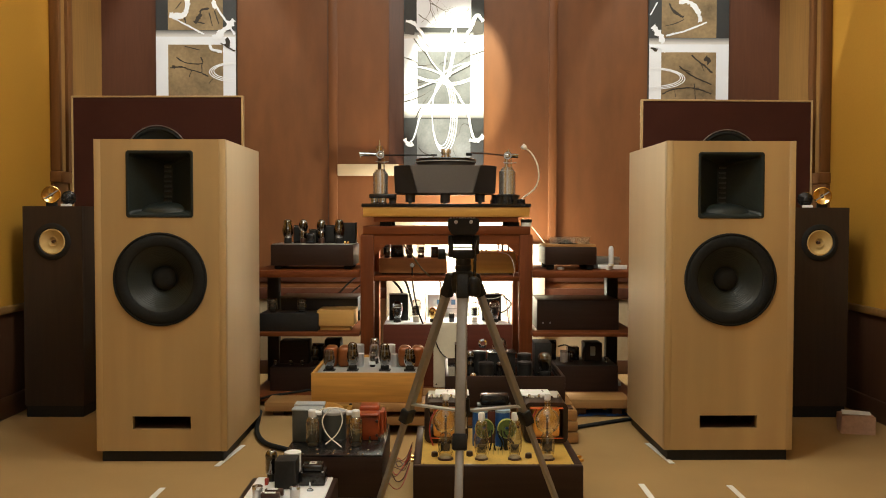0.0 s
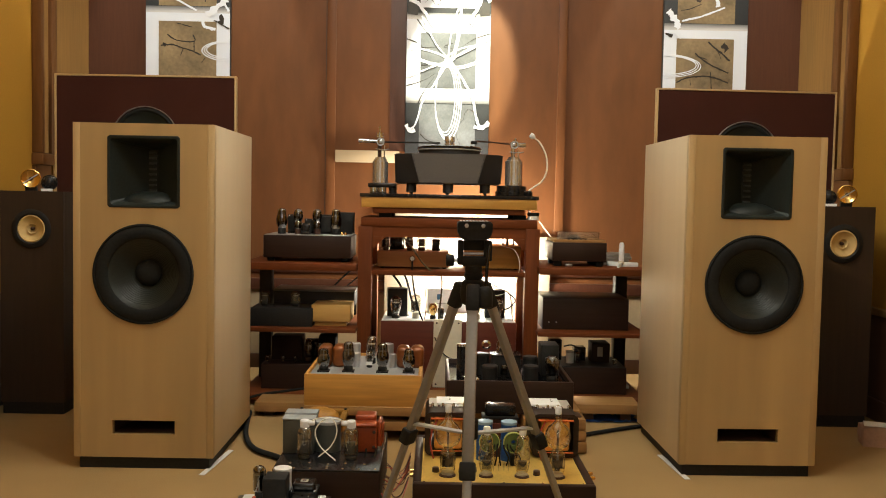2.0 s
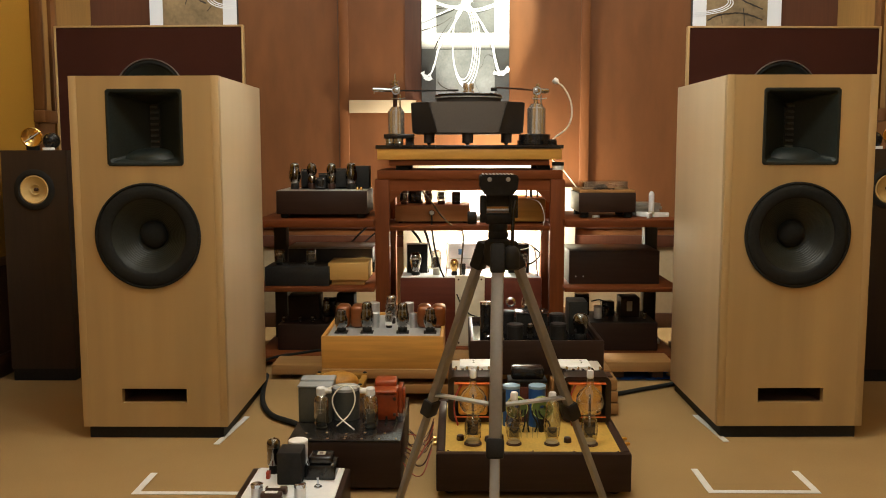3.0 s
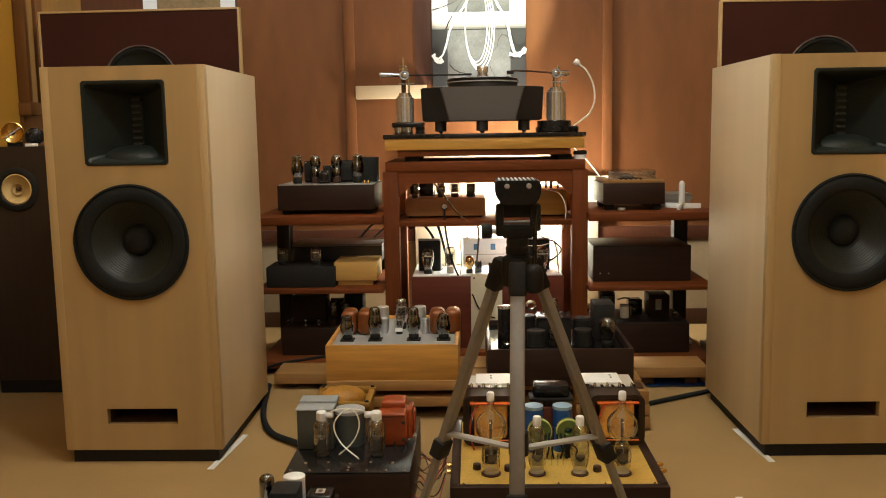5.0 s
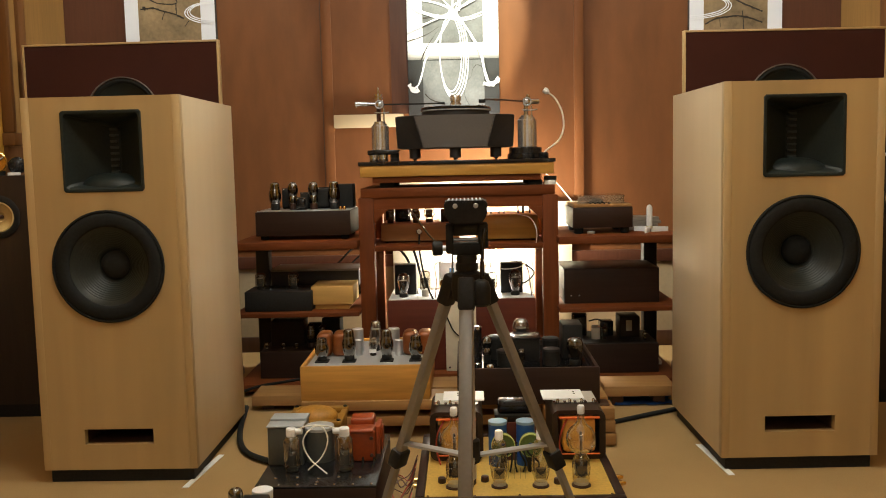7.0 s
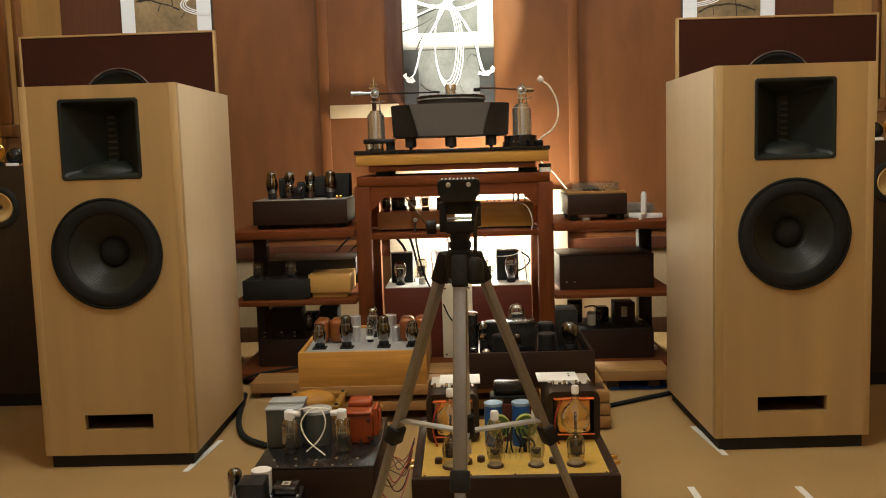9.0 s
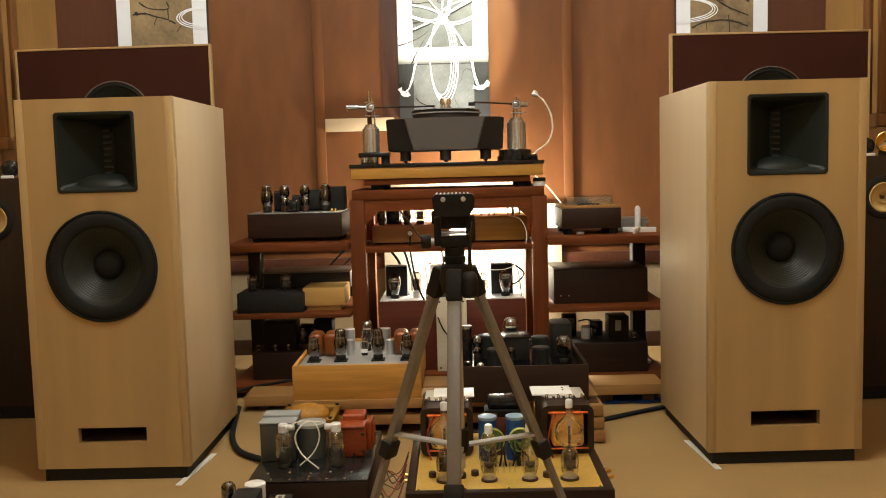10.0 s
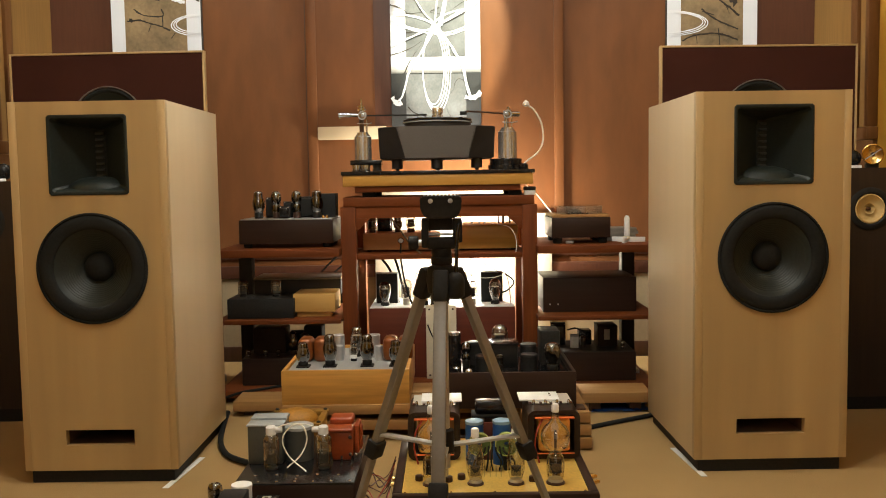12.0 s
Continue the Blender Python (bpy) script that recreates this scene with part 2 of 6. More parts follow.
def bx(bm, x0, x1, y0, y1, z0, z1, bev=0.0, seg=2):
    vs = [bm.verts.new((x, y, z)) for x in (x0, x1) for y in (y0, y1) for z in (z0, z1)]
    fs = [bm.faces.new([vs[i] for i in q]) for q in ((0, 1, 3, 2), (4, 6, 7, 5), (0, 4, 5, 1), (2, 3, 7, 6), (0, 2, 6, 4), (1, 5, 7, 3))]
    if bev:
        es = list({e for f in fs for e in f.edges})
        bmesh.ops.bevel(bm, geom=es, offset=bev, segments=seg, affect="EDGES", profile=0.5)
    return bm


def box(x0, x1, y0, y1, z0, z1, bev=0.0, seg=2):
    return bx(bmesh.new(), x0, x1, y0, y1, z0, z1, bev, seg)


AX = {"z": Matrix.Identity(4), "y": Matrix.Rotation(radians(90), 4, "X"), "x": Matrix.Rotation(radians(90), 4, "Y")}


def lathe(bm, profile, at=(0, 0, 0), n=24, axis="z", turn=None, caps=True):
    """Turns a profile of (radius, height) round an axis. Axis y points towards -y."""
    m = Matrix.Translation(at) @ (turn if turn is not None else AX[axis])
    rings = []
    for r, z in profile:
        if r < 1e-5:
            rings.append([bm.verts.new(m @ Vector((0, 0, z)))])
        else:
            rings.append([bm.verts.new(m @ Vector((r * math.cos(a), r * math.sin(a), z))) for a in (2 * math.pi * i / n for i in range(n))])
    loop = profile[0] == profile[-1]
    if loop:
        for v in rings.pop():
            bm.verts.remove(v)
    for a, b in zip(rings, rings[1:] + rings[:1] if loop else rings[1:]):
        for i in range(n):
            q = [a[i % len(a)], a[(i + 1) % len(a)], b[(i + 1) % len(b)], b[i % len(b)]]
            q = list(dict.fromkeys(q))
            if len(q) > 2:
                bm.faces.new(q)
    for one in (rings[0], rings[-1]):
        if caps and not loop and len(one) > 2:
            bm.faces.new(one)
    return bm


def turned(profile, at=(0, 0, 0), n=24, axis="z", turn=None, caps=True):
    return lathe(bmesh.new(), profile, at, n, axis, turn, caps)


def hoop(profile, at=(0, 0, 0), n=32, axis="y"):
    """A closed ring: the profile runs round its own section."""
    return turned(profile + profile[:1], at, n, axis)


def shell(profile, at=(0, 0, 0), n=32, axis="y"):
    """A turned skin, open at its rim."""
    return turned(profile, at, n, axis, None, False)


def cyl(r, h, at=(0, 0, 0), n=20, axis="z", bev=0.0, r2=None):
    r2 = r if r2 is None else r2
    if bev:
        return turned([(r - bev, 0), (r, bev), (r2, h - bev), (r2 - bev, h)], at, n, axis)
    return turned([(r, 0), (r2, h)], at, n, axis)


def smooth_path(pts, steps=6):
    p = [Vector(q) for q in pts]
    p = [2 * p[0] - p[1]] + p + [2 * p[-1] - p[-2]]
    out = []
    for i in range(1, len(p) - 2):
        for k in range(steps):
            s = k / steps
            out.append(0.5 * (2 * p[i] + (p[i + 1] - p[i - 1]) * s + (2 * p[i - 1] - 5 * p[i] + 4 * p[i + 1] - p[i + 2]) * s * s
                              + (3 * p[i] - p[i - 1] - 3 * p[i + 1] + p[i + 2]) * s ** 3))
    return out + [p[-2]]


def tube(bm, pts, r, n=8, steps=6, r2=None):
    path = smooth_path(pts, steps) if steps > 1 else [Vector(q) for q in pts]
    rings, up = [], Vector((0.13, 0.31, 0.94))
    for i, q in enumerate(path):
        d = (path[min(i + 1, len(path) - 1)] - path[max(i - 1, 0)]).normalized()
        side = d.cross(up)
        if side.length < 0.05:
            side = d.cross(Vector((1, 0, 0)))
        side.normalize()
        up = side.cross(d).normalized()
        rr = r if r2 is None else r + (r2 - r) * i / (len(path) - 1)
        rings.append([bm.verts.new(q + rr * (math.cos(a) * side + math.sin(a) * up)) for a in (2 * math.pi * k / n for k in range(n))])
    for a, b in zip(rings, rings[1:]):
        for k in range(n):
            bm.faces.new((a[k], a[(k + 1) % n], b[(k + 1) % n], b[k]))
    bm.faces.new(rings[0])
    bm.faces.new(rings[-1])
    return bm


def cable(pts, r, n=8, steps=6, r2=None):
    return tube(bmesh.new(), pts, r, n, steps, r2)


def bar(bm, a, b, w, d, bev=0.0):
    """A straight bar of section w by d from a to b."""
    a, b = Vector(a), Vector(b)
    m = Matrix.Translation(a) @ (b - a).to_track_quat("Z", "Y").to_matrix().to_4x4()
    start = len(bm.verts)
    bx(bm, -w / 2, w / 2, -d / 2, d / 2, 0, (b - a).length, bev)
    bm.verts.ensure_lookup_table()
    bmesh.ops.transform(bm, matrix=m, verts=bm.verts[start:])
    return bm


def prism(bm, outline, y0, y1):
    """A flat outline of (x, z) between y0 and y1."""
    a = [bm.verts.new((x, y0, z)) for x, z in outline]
    b = [bm.verts.new((x, y1, z)) for x, z in outline]
    bm.faces.new(a)
    bm.faces.new(b[::-1])
    for i in range(len(a)):
        j = (i + 1) % len(a)
        bm.faces.new((a[i], b[i], b[j], a[j]))
    return bm


def slab(bm, outline, z0, z1):
    """A flat outline of (x, y) between z0 and z1."""
    a = [bm.verts.new((x, y, z0)) for x, y in outline]
    b = [bm.verts.new((x, y, z1)) for x, y in outline]
    bm.faces.new(a[::-1])
    bm.faces.new(b)
    for i in range(len(a)):
        j = (i + 1) % len(a)
        bm.faces.new((a[i], a[j], b[j], b[i]))
    return bm


def rounded(x0, x1, y0, y1, r, n=5):
    out = []
    for cx, cy, a0 in ((x1 - r, y1 - r, 0), (x0 + r, y1 - r, 90), (x0 + r, y0 + r, 180), (x1 - r, y0 + r, 270)):
        out += [(cx + r * math.cos(radians(a0 + 90 * k / n)), cy + r * math.sin(radians(a0 + 90 * k / n))) for k in range(n + 1)]
    return out


def pierced(outline, holes, y0, y1):
    """A board in the plane of x and z from y0 to y1 with holes cut through it."""
    bm = bmesh.new()
    for y in (y0, y1):
        es = []
        for loop in (outline, *holes):
            vs = [bm.verts.new((x, y, z)) for x, z in loop]
            es += [bm.edges.new((vs[i], vs[(i + 1) % len(vs)])) for i in range(len(vs))]
        bmesh.ops.triangle_fill(bm, use_beauty=True, edges=es)
    bm.verts.ensure_lookup_table()
    n, start = sum(len(q) for q in (outline, *holes)), 0
    for loop in (outline, *holes):
        k = len(loop)
        for i in range(k):
            a, b = start + i, start + (i + 1) % k
            bm.faces.new((bm.verts[a], bm.verts[b], bm.verts[n + b], bm.verts[n + a]))
        start += k
    return bm


# ---- the room ----
XL, XR, YB, YF, TOP = -1.615, 1.828, 4.486, -2.6, 2.86


def setting(name, bm, material, label, category="", parent=None):
    ob = part(name, bm, material, parent, sharp=30)
    return tagged(ob, label, category, "", "structure") if parent is None else ob


setting("floor", box(XL - 0.15, XR + 0.15, YF - 0.15, YB + 0.15, -0.12, 0.0), "carpet", "tan short-pile carpet covering the whole floor", "floor")
setting("ceiling", box(XL - 0.15, XR + 0.15, YF - 0.15, YB + 0.15, TOP, TOP + 0.12), "ceiling", "plain cream painted ceiling over the listening room", "ceiling")
setting("wall_north", box(XL - 0.15, XR + 0.15, YB, YB + 0.15, 0.0, TOP), "wall_wood", "reddish-brown wood veneer wall behind the rack", "wall")
setting("wall_south", box(XL - 0.15, XR + 0.15, YF - 0.15, YF, 0.0, TOP), "ceiling", "plain cream painted wall behind the viewer", "wall")
for side, x, s, cy in (("west", XL, -1, 3.911), ("east", XR, 1, 3.905)):
    setting(f"wall_{side}", box(min(x, x + 0.15 * s), max(x, x + 0.15 * s), YF, YB, 0.0, TOP), "yellow", "ochre yellow painted side wall above dark wainscot", "wall")
    # wainscot, its cap and the skirting
    bm = box(min(x, x - 0.012 * s), max(x, x - 0.012 * s), YF, cy + 0.162, 0.085, 0.412)
    setting("wainscot", bm, "dark_wood", "dark brown wooden wainscot along an ochre wall", "wainscot")
    bm = box(min(x, x - 0.03 * s), max(x, x - 0.03 * s), YF, cy + 0.162, 0.4122, 0.440, 0.006)
    setting("trim", bm, "tan_wood", "brown wooden cap rail on top of the wainscot", "trim")
    bm = box(min(x, x - 0.024 * s), max(x, x - 0.024 * s), YF, cy + 0.162, 0.0, 0.085, 0.005)
    setting("baseboard", bm, "dark_wood", "dark brown wooden baseboard at the carpet", "baseboard")
    # casing with a sunk light strip near the corner
    cas = tagged(new("wall_casing"), "brown wooden wall casing with a sunk pale strip", "casing", "", "structure")
    cas.matrix_world = pose(x, cy, 0.945)
    w = -s
    f = lambda a, b: (min(a * w, b * w), max(a * w, b * w))
    part("stile", box(*f(0, 0.045), 0.0, 0.030, 0.05, TOP - 0.945, 0.006), "casing", cas)
    part("stile", box(*f(0, 0.045), 0.098, 0.156, 0.05, TOP - 0.945, 0.006), "casing", cas)
    part("bottom_rail", box(*f(0, 0.05), -0.006, 0.160, 0.0, 0.05, 0.006), "casing", cas)
    part("lower_panel", box(*f(0, 0.016), 0.004, 0.155, -0.500, -0.001), "casing", cas)
    part("sunk_panel", box(*f(0.0, 0.030), 0.0305, 0.0975, 0.05, TOP - 0.945), "tan_wood", cas, "pale strip sunk between the stiles")
    setting("side_panel", box(*[x + v for v in f(0, 0.020)], cy + 0.166, YB, 0.0, TOP), "tan_wood", "tan veneer panel turning into the corner", "panel")

# pilasters, rails and dado of the wood wall
for x0, x1, d in ((-0.458, -0.414, 0.008), (0.650, 0.691, 0.016)):
    setting("pilaster", box(x0, x1, YB - d, YB, 0.512, TOP, 0.0015), "wall_wood", "narrow reddish-brown wooden pilaster on the wall", "pilaster")
setting("trim", box(-0.4625, -0.4585, YB - 0.003, YB, 0.512, TOP), "dark_wood", "thin dark joint strip beside the wall pilaster", "trim")
setting("veneer_panel", box(-0.154, -0.064, YB - 0.004, YB, 1.061, TOP), "wall_dark", "dark red veneer panel beside the centre painting", "panel")
for x0, x1 in ((-1.5945, -0.934), (1.165, 1.8075)):
    setting("veneer_panel", box(x0, x1, YB - 0.006, YB, 0.512, TOP), "wall_dark", "dark red veneer panel behind a painting", "panel")
for x0, x1 in ((-1.5945, -0.451), (-0.451, 0.685), (0.685, 1.8075)):
    setting("dado", box(x0, x1, YB - 0.008, YB, 0.0, 0.382), "cream", "cream painted dado panel below the wood wall", "dado")
setting("baseboard", box(-1.5945, 1.8075, YB - 0.020, YB - 0.0085, 0.0, 0.070, 0.004), "dark_wood", "dark brown wooden baseboard below the cream dado", "baseboard")
setting("trim", box(-1.5945, 1.8075, YB - 0.028, YB, 0.382, 0.437, 0.005), "wall_dark", "dark red-brown rail on the wall behind the rack", "trim")
setting("trim", box(-1.5945, 1.8075, YB - 0.018, YB, 0.467, 0.512, 0.004), "wall_dark", "dark red-brown rail on the wall behind the rack", "trim")
setting("ledge", box(-0.411, -0.104, YB - 0.03, YB, 1.003, 1.060, 0.003), "lightened_birch", "pale wooden batten fixed across the wall", "ledge")


setting("back_board", box(-0.165, 0.455, YB - 0.038, YB - 0.029, 0.10, 0.775, 0.002), "ivory", "pale ivory painted board standing behind the rack", "board")
setting("back_board", box(0.457, 0.632, YB - 0.038, YB - 0.029, 0.10, 0.660, 0.002), "ivory", "lower ivory painted board beside the rack", "board")


# ---- loudspeakers ----
def ring(cx, cz, r, n=48):
    return [(cx + r * math.cos(2 * math.pi * k / n), cz + r * math.sin(2 * math.pi * k / n)) for k in range(n)]


def rect(x0, x1, z0, z1):
    return [(x0, z0), (x1, z0), (x1, z1), (x0, z1)]


def floor_speaker(at):
    """Pale cabinet, 42 cm wide, with a square horn, a 30 cm woofer and a slot; its front lies in y = 0."""
    sp = thing("floor_speaker", at, "pale birch floorstanding loudspeaker with black horn and woofer", "loudspeaker", "pair of birch loudspeakers")
    w, d, z0, z1 = 0.21, 0.535, 0.036, 1.040
    part("plinth", box(-w + 0.014, w - 0.014, 0.012, d - 0.012, 0, z0), "black", sp, "black recessed plinth")
    for s in (-1, 1):
        x = sorted((s * w, s * (w - 0.021)))
        # sides take the paler birch, with their light put into the colour
        part("side_panel", box(*x, 0.0222, d, z0, z1, 0.0018), "lightened_birch", sp)
        part("front_edging", box(*x, 0.0, 0.022, z0, z1, 0.0007), "birch_edge", sp, "pale solid edge strip")
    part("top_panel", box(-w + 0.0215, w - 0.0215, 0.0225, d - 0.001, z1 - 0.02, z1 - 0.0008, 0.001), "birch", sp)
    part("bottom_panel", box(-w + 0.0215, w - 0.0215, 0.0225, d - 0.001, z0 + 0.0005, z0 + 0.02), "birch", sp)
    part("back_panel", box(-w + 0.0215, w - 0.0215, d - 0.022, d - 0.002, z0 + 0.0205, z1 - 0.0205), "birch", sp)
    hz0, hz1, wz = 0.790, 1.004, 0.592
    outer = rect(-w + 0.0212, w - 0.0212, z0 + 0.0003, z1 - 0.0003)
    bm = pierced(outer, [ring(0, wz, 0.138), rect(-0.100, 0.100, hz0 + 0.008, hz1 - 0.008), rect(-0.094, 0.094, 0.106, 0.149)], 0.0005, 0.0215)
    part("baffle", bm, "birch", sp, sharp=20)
    # slot port
    bm = bmesh.new()
    for q in ((-0.10, 0.10, 0.0225, 0.30, 0.149, 0.155), (-0.10, 0.10, 0.0225, 0.30, 0.100, 0.106), (-0.10, -0.094, 0.0225, 0.30, 0.106, 0.149), (0.094, 0.10, 0.0225, 0.30, 0.106, 0.149), (-0.10, 0.10, 0.30, 0.305, 0.10, 0.155)):
        bx(bm, *q)
    part("port_duct", bm, "dark_wood", sp, "dark brown slot port")
    # woofer
    woofer = part("woofer", hoop([(0.137, -0.010), (0.137, 0.003), (0.1505, 0.003), (0.1505, 0.006), (0.1485, 0.0075), (0.1455, 0.0075), (0.1445, 0.005), (0.1335, -0.010)], (0, 0, wz), 64, "y"), "rubber", sp, "black round woofer frame")
    roll = [(0.125 + 0.0195 * math.cos(radians(a)), 0.0025 + 0.0075 * math.sin(radians(a))) for a in range(0, 181, 15)]
    part("surround", hoop(roll + [(0.1055, -0.004), (0.1445, -0.004)], (0, 0, wz), 64, "y"), "rubber", woofer, "wide matt rubber surround")
    prof = []
    for k in range(27):
        r = 0.106 - 0.066 * k / 26
        h = 0.0 - 0.048 * (k / 26) ** 1.1
        prof.append((r, h - (0.0008 if k % 2 and 4 <= k <= 24 else 0.0)))
    part("cone", shell(prof + [(0.0, -0.054)], (0, 0, wz), 64, "y"), "cone", woofer, "ribbed black paper cone", sharp=12)
    part("dust_cap", shell([(0.0405, -0.051), (0.039, -0.043), (0.033, -0.035), (0.023, -0.030), (0.012, -0.0275), (0.0, -0.027)], (0, 0, wz), 40, "y"), "rubber", woofer)
    # horn with its slotted diaphragm
    hm = (hz0 + hz1) / 2
    steps = [(0.1075, 0.107, 0.0), (0.1075, 0.107, 0.0012), (0.105, 0.1045, 0.0025), (0.0995, 0.099, 0.0018), (0.096, 0.093, -0.006), (0.077, 0.087, -0.03), (0.051, 0.081, -0.060), (0.026, 0.075, -0.085), (0.014, 0.070, -0.095)]
    bm = bmesh.new()
    rows = []
    for a, b, h in steps:
        c = 0.006
        rows.append([bm.verts.new((x, -h, hm + z)) for x, z in ((a - c, -b), (a, -b + c), (a, b - c), (a - c, b), (c - a, b), (-a, b - c), (-a, c - b), (c - a, -b))])
    for p, q in zip(rows, rows[1:]):
        for i in range(8):
            bm.faces.new((p[i], p[(i + 1) % 8], q[(i + 1) % 8], q[i]))
    bm.faces.new(rows[-1])
    horn = part("horn", bm, "horn", sp, "black square moulded horn", sharp=25)
    part("horn_lip", turned([(0.094, 0.0), (0.090, 0.012), (0.078, 0.024), (0.054, 0.034), (0.026, 0.039), (0.0, 0.040)], (0, 0.080, hz0 + 0.010), 40, "z", Matrix.Diagonal((1.0, 0.82, 1.0, 1))), "horn", horn, sharp=60)
    for k in range(8):
        z = hm - 0.058 + k * 0.0165
        part("slat", box(-0.011, 0.011, 0.083, 0.0925, z, z + 0.006, 0.001, 1), "ribbon", horn)
    return sp


left = floor_speaker((-0.791, 2.81, 0))
copy_thing(left, pose(1.046, 2.835, 0, 0, 0, 1.0))


def baffle_speaker(at, rz, h):
    """Flat maroon baffle with pale edging and a round driver near its top."""
    sp = thing("panel_speaker", at, "tall maroon panel loudspeaker with pale wood edging", "loudspeaker", "pair of panel loudspeakers", rz)
    w, d, dz = 0.382, 0.02, h - 0.272
    part("foot", box(-w, w, -0.08, 0.16, 0, 0.03, 0.003), "dark_wood", sp)
    part("baffle", pierced(rect(-w + 0.008, w - 0.008, 0.03, h - 0.008), [ring(0, dz, 0.136, 40)], 0.0, d), "maroon", sp, "maroon cloth-covered baffle")
    part("edging", box(-w, -w + 0.0078, -0.004, d + 0.002, 0.03, h, 0.001), "birch_edge", sp)
    part("edging", box(w - 0.0078, w, -0.004, d + 0.002, 0.03, h, 0.001), "birch_edge", sp)
    part("edging", box(-w + 0.008, w - 0.008, -0.004, d + 0.002, h - 0.0078, h, 0.001), "birch_edge", sp)
    drv = part("driver", hoop([(0.1425, 0.0), (0.1425, 0.003), (0.1410, 0.0045), (0.1385, 0.003), (0.1385, -0.004), (0.1425, -0.004)], (0, -0.0045, dz), 48, "y"), "alu", sp, "thin grey driver ring")
    part("surround", hoop([(0.1358, 0.002), (0.127, 0.007), (0.118, 0.002), (0.118, -0.004), (0.1358, -0.004)], (0, 0.0, dz), 48, "y"), "rubber", drv)
    part("cone", shell([(0.119, 0.0), (0.04, -0.045), (0.0, -0.040)], (0, 0.0, dz), 48, "y"), "cone", drv)
    return sp


baffle_speaker((-1.1444, 3.921, 0), -1.6, 1.327)
baffle_speaker((1.3653, 3.895, 0), 2.5, 1.311)


def column_speaker(at, s, label):
    sp = thing("column_speaker", at, label, "loudspeaker", "pair of column loudspeakers")
    w, d, h = 0.1165, 0.30, 0.834
    part("base", box(-w + 0.004, w - 0.004, 0.006, d - 0.006, 0, 0.045), "black", sp)
    part("body", pierced(rect(-w, w, 0.045, h), [ring(0.0, 0.695, 0.052, 32)], 0.0, 0.018), "espresso", sp)
    part("body", box(-w, w, 0.0185, d, 0.045, h, 0.002), "espresso", sp)
    fr = part("driver_frame", hoop([(0.053, -0.004), (0.053, 0.002), (0.071, 0.002), (0.073, 0.004), (0.069, 0.007), (0.056, 0.008), (0.0505, 0.003), (0.0505, -0.004)], (0, 0, 0.695), 36, "y"), "black", sp)
    part("cone", shell([(0.0510, 0.004), (0.047, 0.006), (0.044, 0.001), (0.017, -0.016), (0.0, -0.016)], (0, 0, 0.695), 36, "y"), "yellow_cone", fr, "pale yellow paper cone")
    part("whizzer", hoop([(0.020, -0.003), (0.0185, -0.003), (0.012, -0.0155), (0.014, -0.0155)], (0, 0, 0.695), 28, "y"), "yellow_cone", fr)
    part("phase_plug", turned([(0.007, -0.016), (0.006, -0.004), (0.0, 0.001)], (0, 0, 0.695), 16, "y"), "dark_wood", fr)
    return sp


column_speaker((-1.4175, 3.467, 0), -1, "dark espresso column loudspeaker with pale yellow cone")
column_speaker((1.604, 3.478, 0), 1, "dark espresso column loudspeaker with pale yellow cone")


def horn_tweeter(at, s):
    """Brass disc with a hub and a black magnet body, on a small cradle."""
    tw = thing("tweeter", at, "polished brass tweeter on a black cradle on the column speaker", "tweeter", "pair of brass tweeters", rz=-18 * s)
    part("cradle", box(-0.02, 0.02, 0.0, 0.05, 0, 0.016, 0.002), "black", tw)
    cup = part("cup", shell([(0.010, -0.03), (0.030, -0.022), (0.034, 0.0), (0.036, 0.006), (0.033, 0.008), (0.031, 0.006), (0.012, 0.001), (0.0, 0.001)], (0, 0.0, 0.046), 36, "y"), "brass", tw, "polished brass flare")
    part("hub", turned([(0.007, -0.006), (0.007, 0.004), (0.0, 0.007)], (0, 0.0, 0.046), 16, "y"), "dark_wood", cup)
    bm = bmesh.new()
    for a in (35, 215):
        bar(bm, (0, -0.009, 0.046), (0.030 * math.cos(radians(a)), -0.009, 0.046 + 0.030 * math.sin(radians(a))), 0.005, 0.004)
    part("spider", bm, "chrome", cup)
    part("magnet", turned([(0.026, 0.0), (0.028, 0.003), (0.028, 0.034), (0.024, 0.037)], (0.062 * s * -1, 0.055, 0.034), 28, "y"), "black_satin", tw)
    part("magnet_ring", hoop([(0.0285, 0.0), (0.030, 0.002), (0.030, 0.006), (0.0285, 0.008)], (0.062 * s * -1, 0.025, 0.034), 28, "y"), "chrome", tw)
    part("label_plate", box(-0.055 * s - 0.02, -0.055 * s + 0.02, -0.012, 0.0, 0.0, 0.010, 0.001), "ceramic", tw)
    return tw


horn_tweeter((-1.4375, 3.507, 0.834), -1)
horn_tweeter((1.629, 3.518, 0.834), 1)


# ---- rack and shelves ----
RX = 0.131          # middle of the rack
RY = 3.767          # its front


